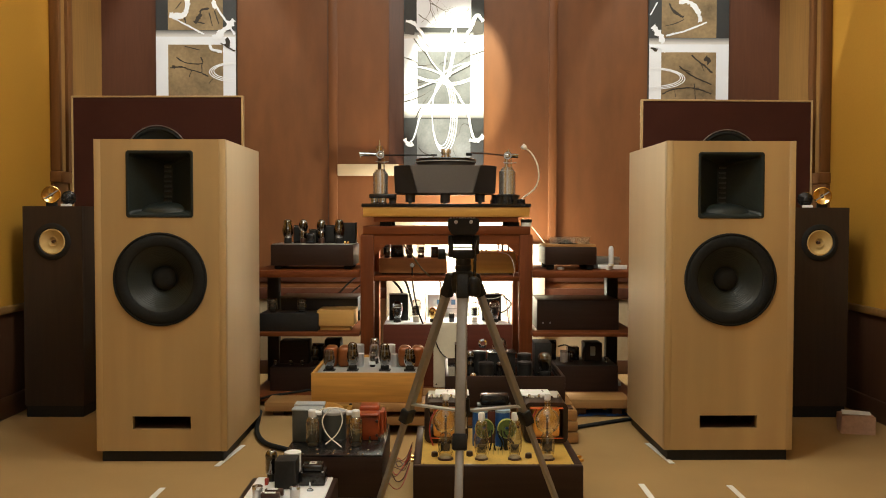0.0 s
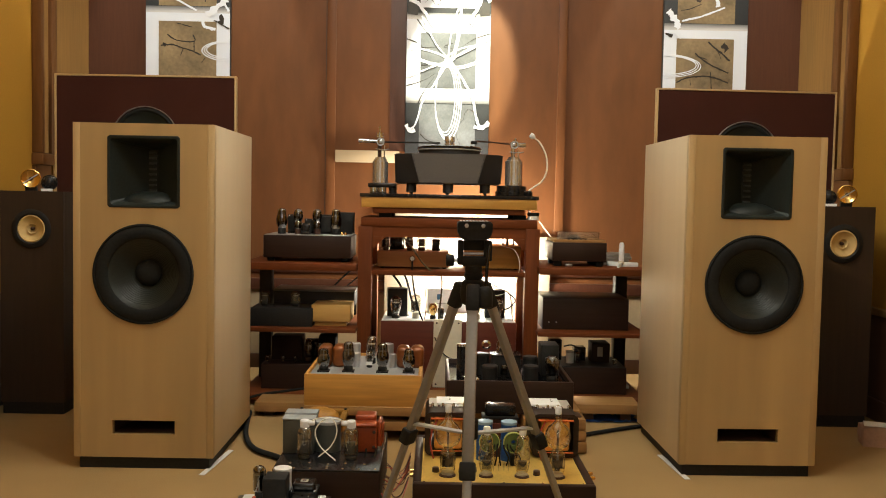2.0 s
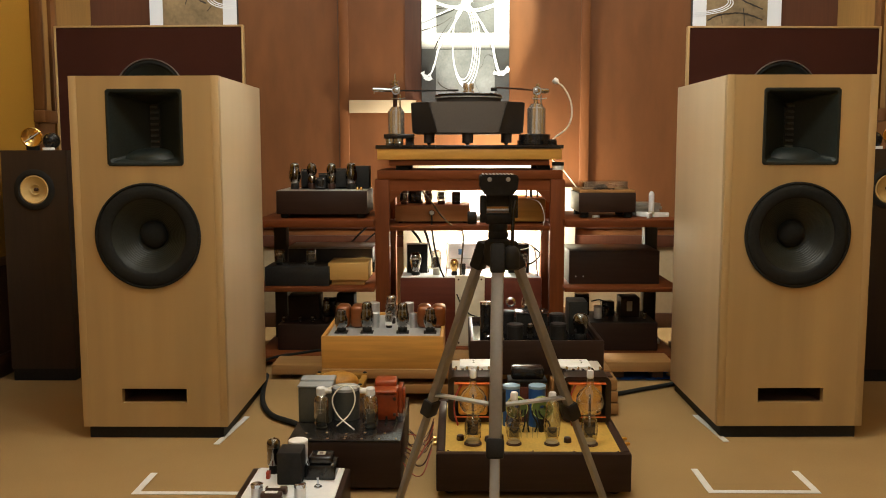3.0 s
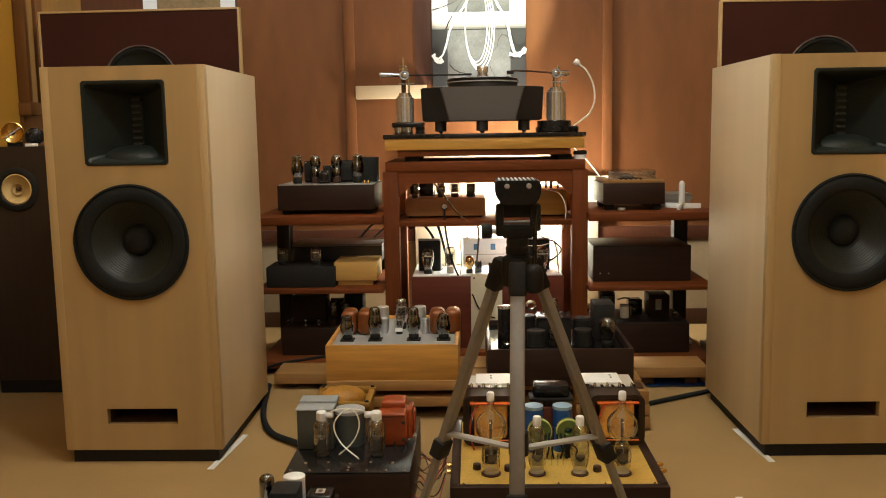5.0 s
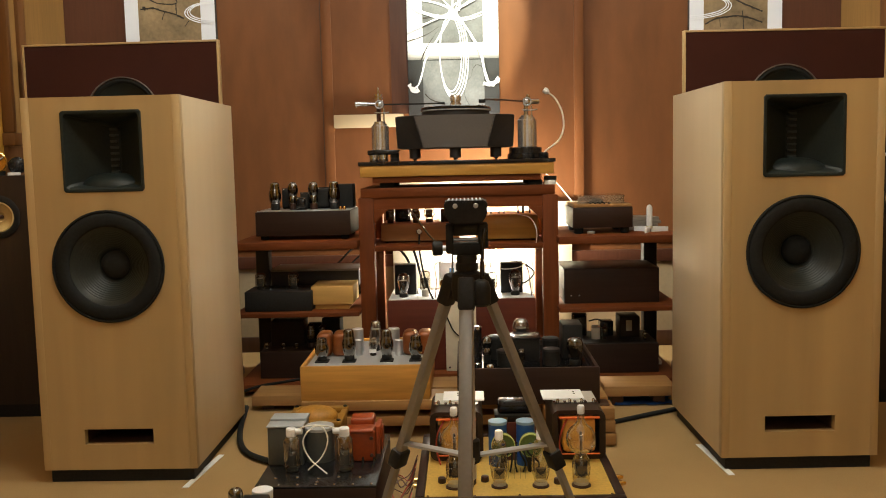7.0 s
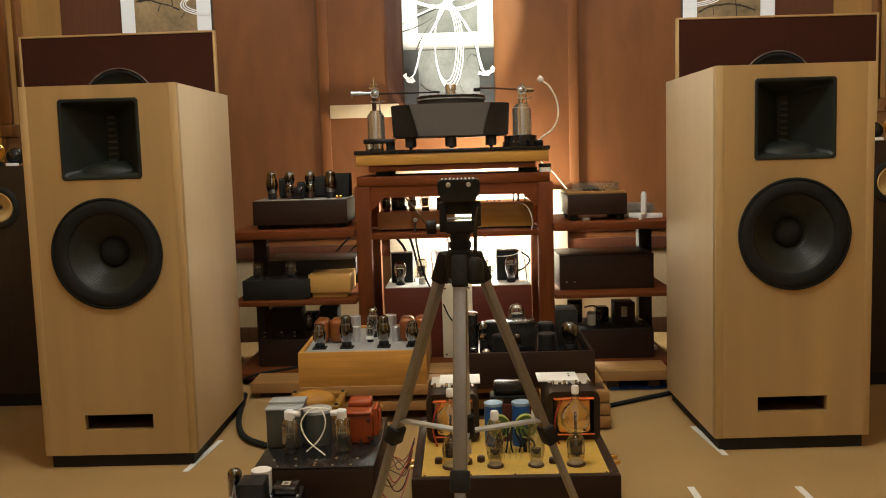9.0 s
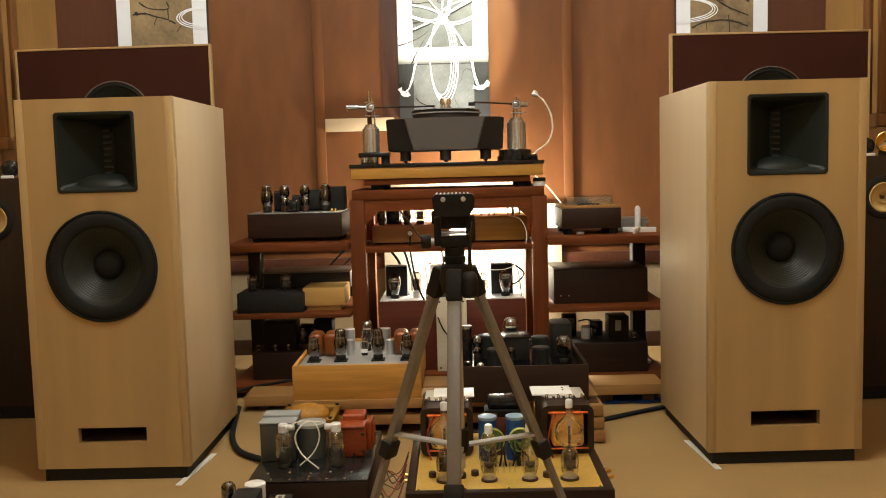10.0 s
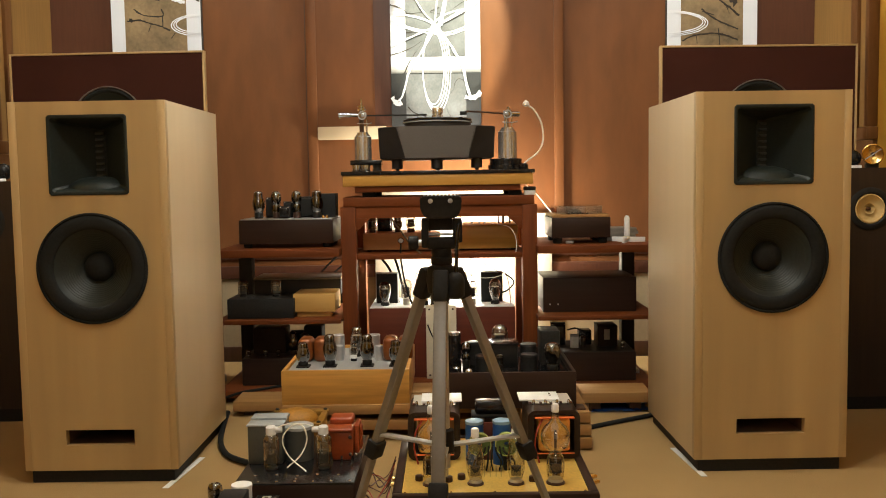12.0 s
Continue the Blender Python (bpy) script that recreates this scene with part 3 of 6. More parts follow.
def rack():
    r = thing("rack", (RX + 0.002, RY, 0), "reddish-brown wooden equipment table with corner braces and shelf", "rack")
    w, d = 0.368, 0.44
    part("top", box(-w + 0.010, w - 0.010, 0.006, d, 0.719, 0.755, 0.003), "rack_x", r)
    part("apron", box(-w + 0.052, w - 0.052, 0.012, 0.032, 0.676, 0.719), "rack_x", r)
    part("apron", box(-w + 0.052, w - 0.052, d - 0.04, d - 0.02, 0.676, 0.719), "rack_x", r)
    for s in (-1, 1):
        for y in (0.0, d - 0.06):
            x = sorted((s * w, s * (w - 0.056)))
            part("leg", box(*x, y, y + 0.06, 0, 0.7188, 0.003), "rack_z", r)
        bm = prism(bmesh.new(), [(s * (w - 0.0565), 0.6758), (s * (w - 0.11), 0.6758), (s * (w - 0.0565), 0.626)], 0.012, 0.032)
        part("brace", bm, "rack_x", r)
        x = sorted((s * (w - 0.012), s * (w - 0.044)))
        part("side_rail", box(*x, 0.0605, d - 0.0605, 0.671, 0.716), "rack_x", r)
        part("side_rail", box(*x, 0.0605, d - 0.0605, 0.516, 0.539), "rack_x", r)
    part("shelf", box(-w + 0.0485, w - 0.0485, 0.01, d - 0.01, 0.52, 0.54, 0.002), "rack_x", r)
    part("lower_shelf", box(-w + 0.0565, w - 0.0565, 0.0, d - 0.01, 0.031, 0.056, 0.002), "rack_x", r)
    return r


rack()


def shelf_unit(x0, x1, outer, label):
    sh = thing("shelf_unit", ((x0 + x1) / 2, RY - 0.085, 0), label, "shelf", "pair of side shelves")
    w, d = (x1 - x0) / 2, 0.505
    for z0, z1 in ((0.541, 0.569), (0.2935, 0.310), (0.020, 0.046)):
        part("shelf_board", box(-w, w, 0.0, d, z0, z1, 0.003), "rack_x", sh)
    for x in (-w + 0.002 if outer < 0 else w - 0.014,):
        for z0, z1 in ((0.0, 0.0198), (0.0462, 0.2933), (0.3102, 0.5408)):
            part("post", box(x, x + 0.012, 0.004, 0.05, z0, z1), "rack_z", sh)
    for x in (outer * (w - (0.039 if outer < 0 else 0.047)),):
        for z0, z1 in ((0.0, 0.0198), (0.0462, 0.2933), (0.3102, 0.5408)):
            part("rear_post", box(x - 0.026, x + 0.026, d - 0.17, d - 0.11, z0, z1, 0.002), "charcoal", sh, "dark square rear post")
    return sh


shelf_unit(-0.694, -0.2325, -1, "reddish-brown wooden side shelf with three boards of amplifiers")
shelf_unit(0.4935, 0.936, 1, "reddish-brown wooden side shelf with three boards of equipment")


# ---- component kinds shared by the amplifiers ----
SHAPES = {
    # (radius, height) as fractions of the tube's radius and of the glass height
    "bottle": [(0.62, 0.0), (0.72, 0.05), (0.95, 0.22), (1.0, 0.40), (0.97, 0.52), (0.80, 0.66), (0.76, 0.76), (0.75, 0.86), (0.68, 0.93), (0.45, 0.98), (0.0, 1.0)],
    "straight": [(0.90, 0.0), (1.0, 0.06), (1.0, 0.78), (0.93, 0.88), (0.70, 0.96), (0.35, 0.995), (0.0, 1.0)],
    "pear": [(0.50, 0.0), (0.60, 0.10), (0.86, 0.34), (1.0, 0.58), (0.98, 0.72), (0.82, 0.87), (0.50, 0.97), (0.0, 1.0)],
    "double": [(0.52, 0.0), (0.60, 0.05), (0.62, 0.22), (0.55, 0.32), (0.36, 0.39), (0.44, 0.415), (0.75, 0.46), (0.95, 0.54), (1.0, 0.61), (0.95, 0.69), (0.75, 0.77), (0.42, 0.83), (0.26, 0.88), (0.22, 1.0)],
    "globe": [(0.78, 0.0), (0.84, 0.08), (0.84, 0.26), (0.62, 0.36), (0.80, 0.44), (0.97, 0.58), (1.0, 0.68), (0.92, 0.80), (0.70, 0.92), (0.35, 0.985), (0.0, 1.0)],
}


def valve(parent, at, r, h, shape="bottle", base="bakelite", base_h=0.2, skin="glass", cap=None, getter=True, ring=None, name="tube", core="plate", core_top=None):
    """A vacuum tube: its socket base, glass, plates and, where seen, silvering and top cap."""
    x, y, z = at
    hb, hg = h * base_h, h * (1 - base_h)
    rr = r * 0.72 if shape == "double" else r
    tb = part(name, turned([(rr * 0.64, 0), (rr * 0.70, 0.002), (rr * 0.70, hb - 0.002), (rr * 0.64, hb)], (0, 0, 0), 18), base, parent, at=at)
    if ring:
        part("socket_ring", hoop([(rr * 0.72, 0.0), (rr * 0.90, 0.0), (rr * 0.90, 0.003), (rr * 0.72, 0.005)], (0, 0, 0), 24, "z"), ring, tb)
    prof = [(max(a * r, 0), hb + b * hg) for a, b in SHAPES[shape]]
    part("glass", shell(prof, (0, 0, 0), 24, "z"), skin, tb)
    top = 0.28 if shape == "double" else 0.62
    top = core_top or top
    w = r * (0.40 if shape == "double" else 0.70 if skin == "smoke" and shape != "globe" else 0.55)
    bm = bx(bmesh.new(), -w, w, -w * 0.55, w * 0.55, hb + 0.08 * hg, hb + top * hg, 0.001, 1)
    part("anode", bm, core, tb)
    if not core_top:
        part("mica_disc", turned([(w * 1.15, 0), (w * 1.15, 0.0012)], (0, 0, hb + (top + 0.01) * hg), 16), "mica", tb)
    if shape == "double":
        part("anode", box(-w * 0.22, w * 0.22, -w * 0.2, w * 0.2, hb + 0.33 * hg, hb + 0.72 * hg, 0.001, 1), "bakelite", tb)
    if getter and shape != "double":
        n = {"bottle": 4, "straight": 3, "pear": 3, "globe": 4}[shape]
        part("silvering", shell([(a * r * 0.965, hb + b * hg * 0.995) for a, b in SHAPES[shape][-n:]], (0, 0, 0), 20, "z"), "getter", tb)
    if cap:
        rc, hc = cap
        z0 = h - 0.003
        part("top_cap", turned([(rc * 0.8, 0), (rc, 0.002), (rc, hc - 0.003), (rc * 0.8, hc), (0, hc)], (0, 0, z0), 16), "ceramic", tb, "white ceramic top cap")
    return tb


def block(parent, name, x0, x1, y0, y1, z0, z1, material, bev=0.003, label=""):
    return part(name, box(x0, x1, y0, y1, z0, z1, bev), material, parent, label)


def can(parent, name, x, y, z0, z1, r, material, top=None, label=""):
    ob = part(name, turned([(r, 0), (r, z1 - z0 - 0.002), (r - 0.002, z1 - z0), (r - 0.004, z1 - z0 - 0.001), (0, z1 - z0 - 0.001)], (0, 0, 0), 24), material, parent, label, at=(x, y, z0))
    if top:
        part("end_cap", turned([(r + 0.0006, -0.006), (r + 0.0006, 0.001), (r - 0.002, 0.0022), (0, 0.0022)], (0, 0, z1 - z0), 24), top, ob)
    return ob


def transformer(parent, x0, x1, y0, y1, z0, z1, shade="black_satin", label=""):
    """A laminated core between two pressed end bells, with four bolts."""
    d = (y1 - y0) / 3
    core = block(parent, "transformer", x0, x1, y0 + d, y1 - d, z0, z1, "black", 0.001, label)
    part("end_bell", box(x0 + 0.003, x1 - 0.003, y0, y0 + d - 0.0005, z0 + 0.006, z1 - 0.005, 0.006, 3), shade, core)
    part("end_bell", box(x0 + 0.003, x1 - 0.003, y1 - d + 0.0005, y1, z0 + 0.006, z1 - 0.005, 0.006, 3), shade, core)
    for x in (x0 + 0.006, x1 - 0.006):
        part("bolt", turned([(0.0032, 0), (0.0032, 0.002), (0.0015, 0.003)], (x, y0 + d, z1 - 0.006), 8, "y"), "chrome", core)
    return core


def foot_set(parent, x0, x1, y0, y1, h, r=0.014, material="rubber"):
    for x in (x0, x1):
        for y in (y0, y1):
            part("foot", turned([(r * 0.75, 0), (r, 0.003), (r, h)], (x, y, 0), 16), material, parent)


# ---- paintings ----
def ribbon(bm, pts, w, y, steps=6, fade=False, rag=0.0, seed=1):
    """A flat brush stroke through points (x, z) whose width swells and breaks up along its way."""
    path = smooth_path([(x, 0, z) for x, z in pts], steps)
    rows = []
    for i, q in enumerate(path):
        d = path[min(i + 1, len(path) - 1)] - path[max(i - 1, 0)]
        n = Vector((-d.z, 0, d.x)).normalized()
        s = i / (len(path) - 1)
        ww = w * (1 - 0.85 * s if fade else 1)
        row = []
        for k in (-0.5, 0.5):
            far = noise.noise(Vector((q.x * 45, q.z * 45, seed * 3.7 + k))) + 0.8 * noise.noise(Vector((q.x * 150, q.z * 150, seed * 1.3 + k)))
            row.append(bm.verts.new((q.x + k * n.x * ww * (1 + rag * far), y, q.z + k * n.z * ww * (1 + rag * far))))
        rows.append(row)
    for a, b in zip(rows, rows[1:]):
        bm.faces.new((a[0], a[1], b[1], b[0]))
    return bm


def branches(pic, x0, x1, z0, z1, y, seed, count=3, w=0.006):
    """Thin forked twigs across a rectangle."""
    rng = random.Random(seed)

    def grow(bm, x, z, a, w, n):
        pts = [(x, z)]
        for _ in range(n):
            a += rng.uniform(-0.5, 0.5)
            x, z = x + 0.028 * math.cos(a), z + 0.028 * math.sin(a)
            if not (x0 < x < x1 and z0 < z < z1):
                break
            pts.append((x, z))
            if w > 0.0030 and rng.random() < 0.45:
                grow(bm, x, z, a + rng.choice((-1, 1)) * rng.uniform(0.5, 1.2), w * 0.55, n // 2 + 1)
        if len(pts) > 1:
            ribbon(bm, pts, w, y, 4, True, 0.35, rng.randrange(999))

    for _ in range(count):
        side = rng.random() < 0.5
        bm = bmesh.new()
        grow(bm, x0 + 0.004 if side else x1 - 0.004, rng.uniform(z0, z1), rng.uniform(-0.5, 0.5) + (0 if side else math.pi), w * rng.uniform(0.7, 1.3), 9)
        part("twig", bm, "paint_black", pic, sharp=0)


def stroke(pic, pts, w, y, steps, rag, seed, name="white_stroke", material="paint_white"):
    return part(name, ribbon(bmesh.new(), pts, w, y, steps, False, rag, seed), material, pic, sharp=0)


def ellipse(cx, cz, a, b, turn=0.0, n=20, lo=0, hi=360):
    t = radians(turn)
    out = []
    for k in range(n + 1):
        s = radians(lo + (hi - lo) * k / n)
        u, v = a * math.cos(s), b * math.sin(s)
        out.append((cx + u * math.cos(t) - v * math.sin(t), cz + u * math.sin(t) + v * math.cos(t)))
    return out


def painted(pic, name, outline, material, y):
    """A flat painted field."""
    bm = bmesh.new()
    bm.faces.new([bm.verts.new((x, y, z)) for x, z in outline])
    return part(name, bm, material, pic, sharp=0)


def painting(at, w, z0, z1, label):
    pic = thing("painting", at, label, "painting", "three wall paintings")
    part("canvas", box(-w / 2, w / 2, -0.028, 0, z0, z1, 0.002), "canvas_dark", pic)
    return pic


def side_painting(cx, dz, marks, seed):
    """Alternating white and charcoal fields round tan squares, crossed by twigs and loose white strokes."""
    w = 0.40
    pic = painting((cx, YB, dz), w, 1.20, 2.45, "tall painting of white and charcoal squares over tan twigs")
    y = -0.0285
    step = 0.552
    for k, base in ((0, 1.20), (1, 1.20 + step), (2, 1.20 + 2 * step)):
        top = min(base + step, 2.448)
        if k % 2 == 0:
            painted(pic, "painted_field", rect(-w / 2 + 0.001, w / 2 - 0.001, base + 0.001, top - 0.02), "canvas_white", y)
            # soft edge of the white field
            for j in range(5):
                painted(pic, "painted_field", rect(-w / 2 + 0.001, w / 2 - 0.001, top - 0.02 + 0.006 * j, top - 0.014 + 0.006 * j), mat("fading_white", tuple(0.62 * (1 - j / 5.5) + 0.02 for _ in range(3)), 0.65, var=0.15, fine=300), y)
        q = rect(-0.138, 0.136, base + (0.03 if k == 0 else 0.012), top - 0.060 if k == 0 else top - 0.02)
        painted(pic, "painted_square", q, "canvas_tan", y - 0.001)
        if k == 2:
            branches(pic, q[0][0], q[1][0], q[0][1], q[2][1], y - 0.002, seed + k, 2, 0.010)
    side, loop, strokes, twigs = marks
    ex, ez, a, b = loop
    for j in range(3):
        pts = [(side * x, z) for x, z in ellipse(side * ex + 0.003 * j, ez + 0.002 * j, a - 0.008 * j, b - 0.005 * j, 0, 20, 92, 268)]
        stroke(pic, pts, 0.0045, y - 0.003 - 0.0003 * j, 3, 0.5, j)
    for j, (ww, rag, pts) in enumerate(strokes):
        stroke(pic, pts, ww, y - 0.0042 - 0.0002 * j, 14, rag, seed + j)
    for j, (ww, pts) in enumerate(twigs):
        part("twig", ribbon(bmesh.new(), pts, ww * 0.75, y - 0.0020 - 0.00008 * j, 10, False, 0.9, seed + j), "paint_black", pic, sharp=0)
    return pic


side_painting(-1.116, -0.039, (1, (0.196, 1.556, 0.128, 0.047), [
    (0.024, 0.7, [(-0.044, 1.96), (-0.040, 1.90), (-0.052, 1.845), (-0.090, 1.832), (-0.130, 1.838)]),
    (0.009, 0.5, [(-0.128, 1.835), (-0.076, 1.805), (0.010, 1.760), (0.042, 1.742)]),
    (0.010, 0.5, [(0.070, 1.960), (0.105, 1.880), (0.148, 1.815), (0.196, 1.742)]),
    (0.030, 0.9, [(0.192, 1.815), (0.165, 1.785), (0.120, 1.742), (0.085, 1.728)]),
    (0.022, 0.9, [(0.084, 1.905), (0.106, 1.872)]),
    (0.014, 0.6, [(0.068, 1.694), (0.084, 1.668), (0.132, 1.656)]),
    (0.013, 0.8, [(-0.042, 1.962), (0.018, 1.985), (0.075, 1.955)])], [
    (0.009, [(-0.128, 1.577), (-0.076, 1.581), (-0.022, 1.566), (0.030, 1.550), (0.062, 1.534)]),
    (0.007, [(-0.097, 1.630), (-0.055, 1.603), (0.030, 1.598), (0.026, 1.630)]),
    (0.007, [(0.030, 1.598), (0.031, 1.550)]), (0.018, [(-0.120, 1.582), (-0.104, 1.576)]),
    (0.005, [(-0.055, 1.683), (0.020, 1.665)]), (0.006, [(0.066, 1.500), (0.084, 1.523)]), (0.004, [(-0.020, 1.566), (-0.034, 1.530)]),
    (0.026, [(-0.006, 1.800), (0.012, 1.820), (0.026, 1.845)]), (0.013, [(0.024, 1.838), (0.030, 1.862), (0.068, 1.870)]),
    (0.007, [(-0.002, 1.805), (0.030, 1.800), (0.046, 1.796)]), (0.007, [(0.068, 1.850), (0.084, 1.785)]), (0.007, [(0.094, 1.860), (0.116, 1.795)]),
    (0.006, [(-0.055, 1.826), (-0.050, 1.795)]), (0.007, [(-0.098, 1.868), (-0.070, 1.905)]), (0.030, [(0.150, 1.722), (0.165, 1.700), (0.152, 1.680)]),
    (0.008, [(0.125, 1.700), (0.176, 1.670), (0.196, 1.660)])]), 11)
side_painting(1.347, -0.072, (-1, (-0.200, 1.561, 0.180, 0.055), [
    (0.024, 0.7, [(-0.053, 1.940), (0.006, 1.935), (0.040, 1.892), (0.055, 1.843)]),
    (0.009, 0.5, [(0.087, 1.841), (-0.015, 1.800), (-0.117, 1.774)]),
    (0.007, 0.4, [(-0.160, 1.940), (-0.196, 1.876)]),
    (0.028, 0.9, [(-0.184, 1.820), (-0.150, 1.784), (-0.122, 1.742)]),
    (0.009, 0.5, [(-0.196, 1.720), (-0.150, 1.716), (-0.120, 1.690)])], [
    (0.017, [(-0.100, 1.935), (-0.085, 1.902), (-0.030, 1.865)]), (0.005, [(-0.122, 1.822), (-0.070, 1.835), (-0.026, 1.854)]),
    (0.009, [(-0.048, 1.623), (0.016, 1.575), (0.114, 1.532)]), (0.010, [(0.012, 1.677), (0.060, 1.639), (0.119, 1.591)]),
    (0.009, [(-0.133, 1.483), (-0.068, 1.510), (0.028, 1.513), (0.114, 1.485)]), (0.005, [(-0.046, 1.612), (0.008, 1.596)]),
    (0.005, [(0.028, 1.537), (0.034, 1.456)]), (0.040, [(0.082, 1.668), (0.108, 1.645)]), (0.005, [(0.060, 1.639), (0.075, 1.600)]),
    (0.018, [(-0.192, 1.716), (-0.160, 1.700)]), (0.004, [(-0.070, 1.510), (-0.066, 1.470)])]), 23)


def centre_painting():
    w = 0.40
    pic = painting((0.122, YB, -0.049), w, 1.10, 2.45, "tall painting with bright white looping lines over squares")
    y = -0.0285
    painted(pic, "painted_square", rect(-0.134, 0.134, 1.10, 1.335), "canvas_grey", y)
    painted(pic, "painted_field", rect(-w / 2 + 0.001, w / 2 - 0.001, 1.375, 1.735), "canvas_white", y)
    for j in range(5):
        m = mat("fading_white", tuple(0.66 * (1 - j / 5.5) + 0.02 for _ in range(3)), 0.65, var=0.15, fine=300)
        painted(pic, "painted_field", rect(-w / 2 + 0.001, w / 2 - 0.001, 1.375 - 0.007 * (j + 1), 1.375 - 0.007 * j), m, y)
        painted(pic, "painted_field", rect(-w / 2 + 0.001, w / 2 - 0.001, 1.735 + 0.006 * j, 1.741 + 0.006 * j), m, y)
    painted(pic, "painted_square", rect(-0.132, 0.132, 1.41, 1.672), "canvas_grey", y - 0.001)
    painted(pic, "painted_square", rect(-0.136, 0.136, 1.790, 2.05), "canvas_white", y - 0.001)
    painted(pic, "painted_field", rect(-w / 2 + 0.001, w / 2 - 0.001, 2.10, 2.42), "canvas_white", y)
    painted(pic, "painted_square", rect(-0.132, 0.132, 2.13, 2.39), "canvas_grey", y - 0.001)
    for k, pts in enumerate((
        [(-0.150, 1.735), (-0.110, 1.680), (-0.055, 1.620)], [(-0.130, 1.600), (-0.080, 1.603), (-0.040, 1.608)], [(0.020, 1.625), (-0.020, 1.606), (0.040, 1.596)],
        [(0.198, 1.672), (0.130, 1.650), (0.070, 1.612)], [(0.130, 1.770), (0.115, 1.710), (0.095, 1.680)], [(-0.198, 1.420), (-0.120, 1.445), (-0.060, 1.480)],
        [(-0.140, 1.340), (-0.110, 1.400), (-0.060, 1.470)], [(-0.130, 1.516), (-0.060, 1.525)], [(-0.198, 1.640), (-0.150, 1.625), (-0.120, 1.600)])):
        part("twig", ribbon(bmesh.new(), pts, 0.0055, y - 0.002 - 0.0001 * k, 10, True, 0.9, 70 + k), "paint_black", pic, sharp=0)
    branches(pic, -0.13, 0.13, 1.80, 2.04, y - 0.002, 8, 3, 0.005)
    branches(pic, -0.13, 0.13, 1.11, 1.33, y - 0.002, 9, 3, 0.004)
    for s in (-1, 1):
        stroke(pic, [(s * 0.172, 1.755), (s * 0.168, 1.79), (s * 0.176, 1.82)], 0.05, y - 0.0023, 8, 0.2, 61 + s, "black_stroke", "paint_black")
    cx, cz = 0.008, 1.545
    n = 0

    def loops(ex, ez, a, b, turn, count, ww):
        nonlocal n
        for j in range(count):
            stroke(pic, ellipse(ex - 0.005 * j, ez + 0.004 * j, a - 0.005 * j, b - 0.008 * j, turn, 28), ww, y - 0.003 - 0.0002 * n, 3, 0.35, n)
            n += 1

    loops(0.004, 1.350, 0.062, 0.185, 0, 4, 0.0048)
    loops(0.088, 1.560, 0.046, 0.110, -72, 2, 0.0062)
    loops(-0.085, 1.555, 0.030, 0.105, 75, 2, 0.0062)
    loops(0.032, 1.66, 0.020, 0.135, -10, 2, 0.006)
    for j, (pts, ww, rag) in enumerate([
        ([(cx, cz), (0.08, 1.44), (0.12, 1.36), (0.15, 1.24), (0.197, 1.245)], 0.013, 0.4), ([(0.13, 1.235), (0.165, 1.225), (0.198, 1.255)], 0.022, 0.7),
        ([(cx, cz), (-0.07, 1.42), (-0.12, 1.34), (-0.15, 1.24), (-0.19, 1.205)], 0.009, 0.5), ([(-0.196, 1.235), (-0.175, 1.205), (-0.155, 1.215)], 0.020, 0.8),
        ([(-0.19, 1.82), (-0.15, 1.81), (-0.11, 1.76), (-0.07, 1.70)], 0.018, 0.6), ([(0.196, 1.82), (0.165, 1.85), (0.14, 1.80), (0.10, 1.72)], 0.020, 0.6),
        ([(cx, cz), (0.10, 1.60), (0.198, 1.65)], 0.008, 0.3), ([(cx, cz), (-0.10, 1.50), (-0.198, 1.46)], 0.008, 0.3),
        ([(cx, cz), (-0.06, 1.62), (-0.13, 1.75)], 0.007, 0.3), ([(0.03, 1.545), (0.05, 1.70), (0.06, 1.86)], 0.007, 0.3),
        ([(0.197, 1.655), (0.15, 1.62), (cx, cz)], 0.010, 0.4)]):
        stroke(pic, pts, ww * 0.85, y - 0.0065 - 0.0002 * j, 14, rag, 40 + j)
    return pic


centre_painting()


# ---- on the rack: platform, turntable, tonearms, lamp ----
pl = thing("platform", (0.131, 3.767, 0.7552), "layered platform of black slab over golden boards on rack", "platform")
for x in (-0.285, 0.265):
    for y in (0.03, 0.30):
        part("spacer", box(x, x + 0.05, y, y + 0.05, 0, 0.0178), "rubber", pl)
part("lower_board", box(-0.310, 0.308, 0.008, 0.36, 0.018, 0.040, 0.002), "rack_x", pl, "reddish-brown lower board")
part("board", box(-0.355, 0.356, 0.0, 0.43, 0.0403, 0.082, 0.003), "oak_x", pl, "golden oak board")
part("stone_slab", box(-0.361, 0.362, -0.004, 0.435, 0.0823, 0.0965, 0.002), "granite", pl, "polished black slab")
TZ = 0.7552 + 0.0966


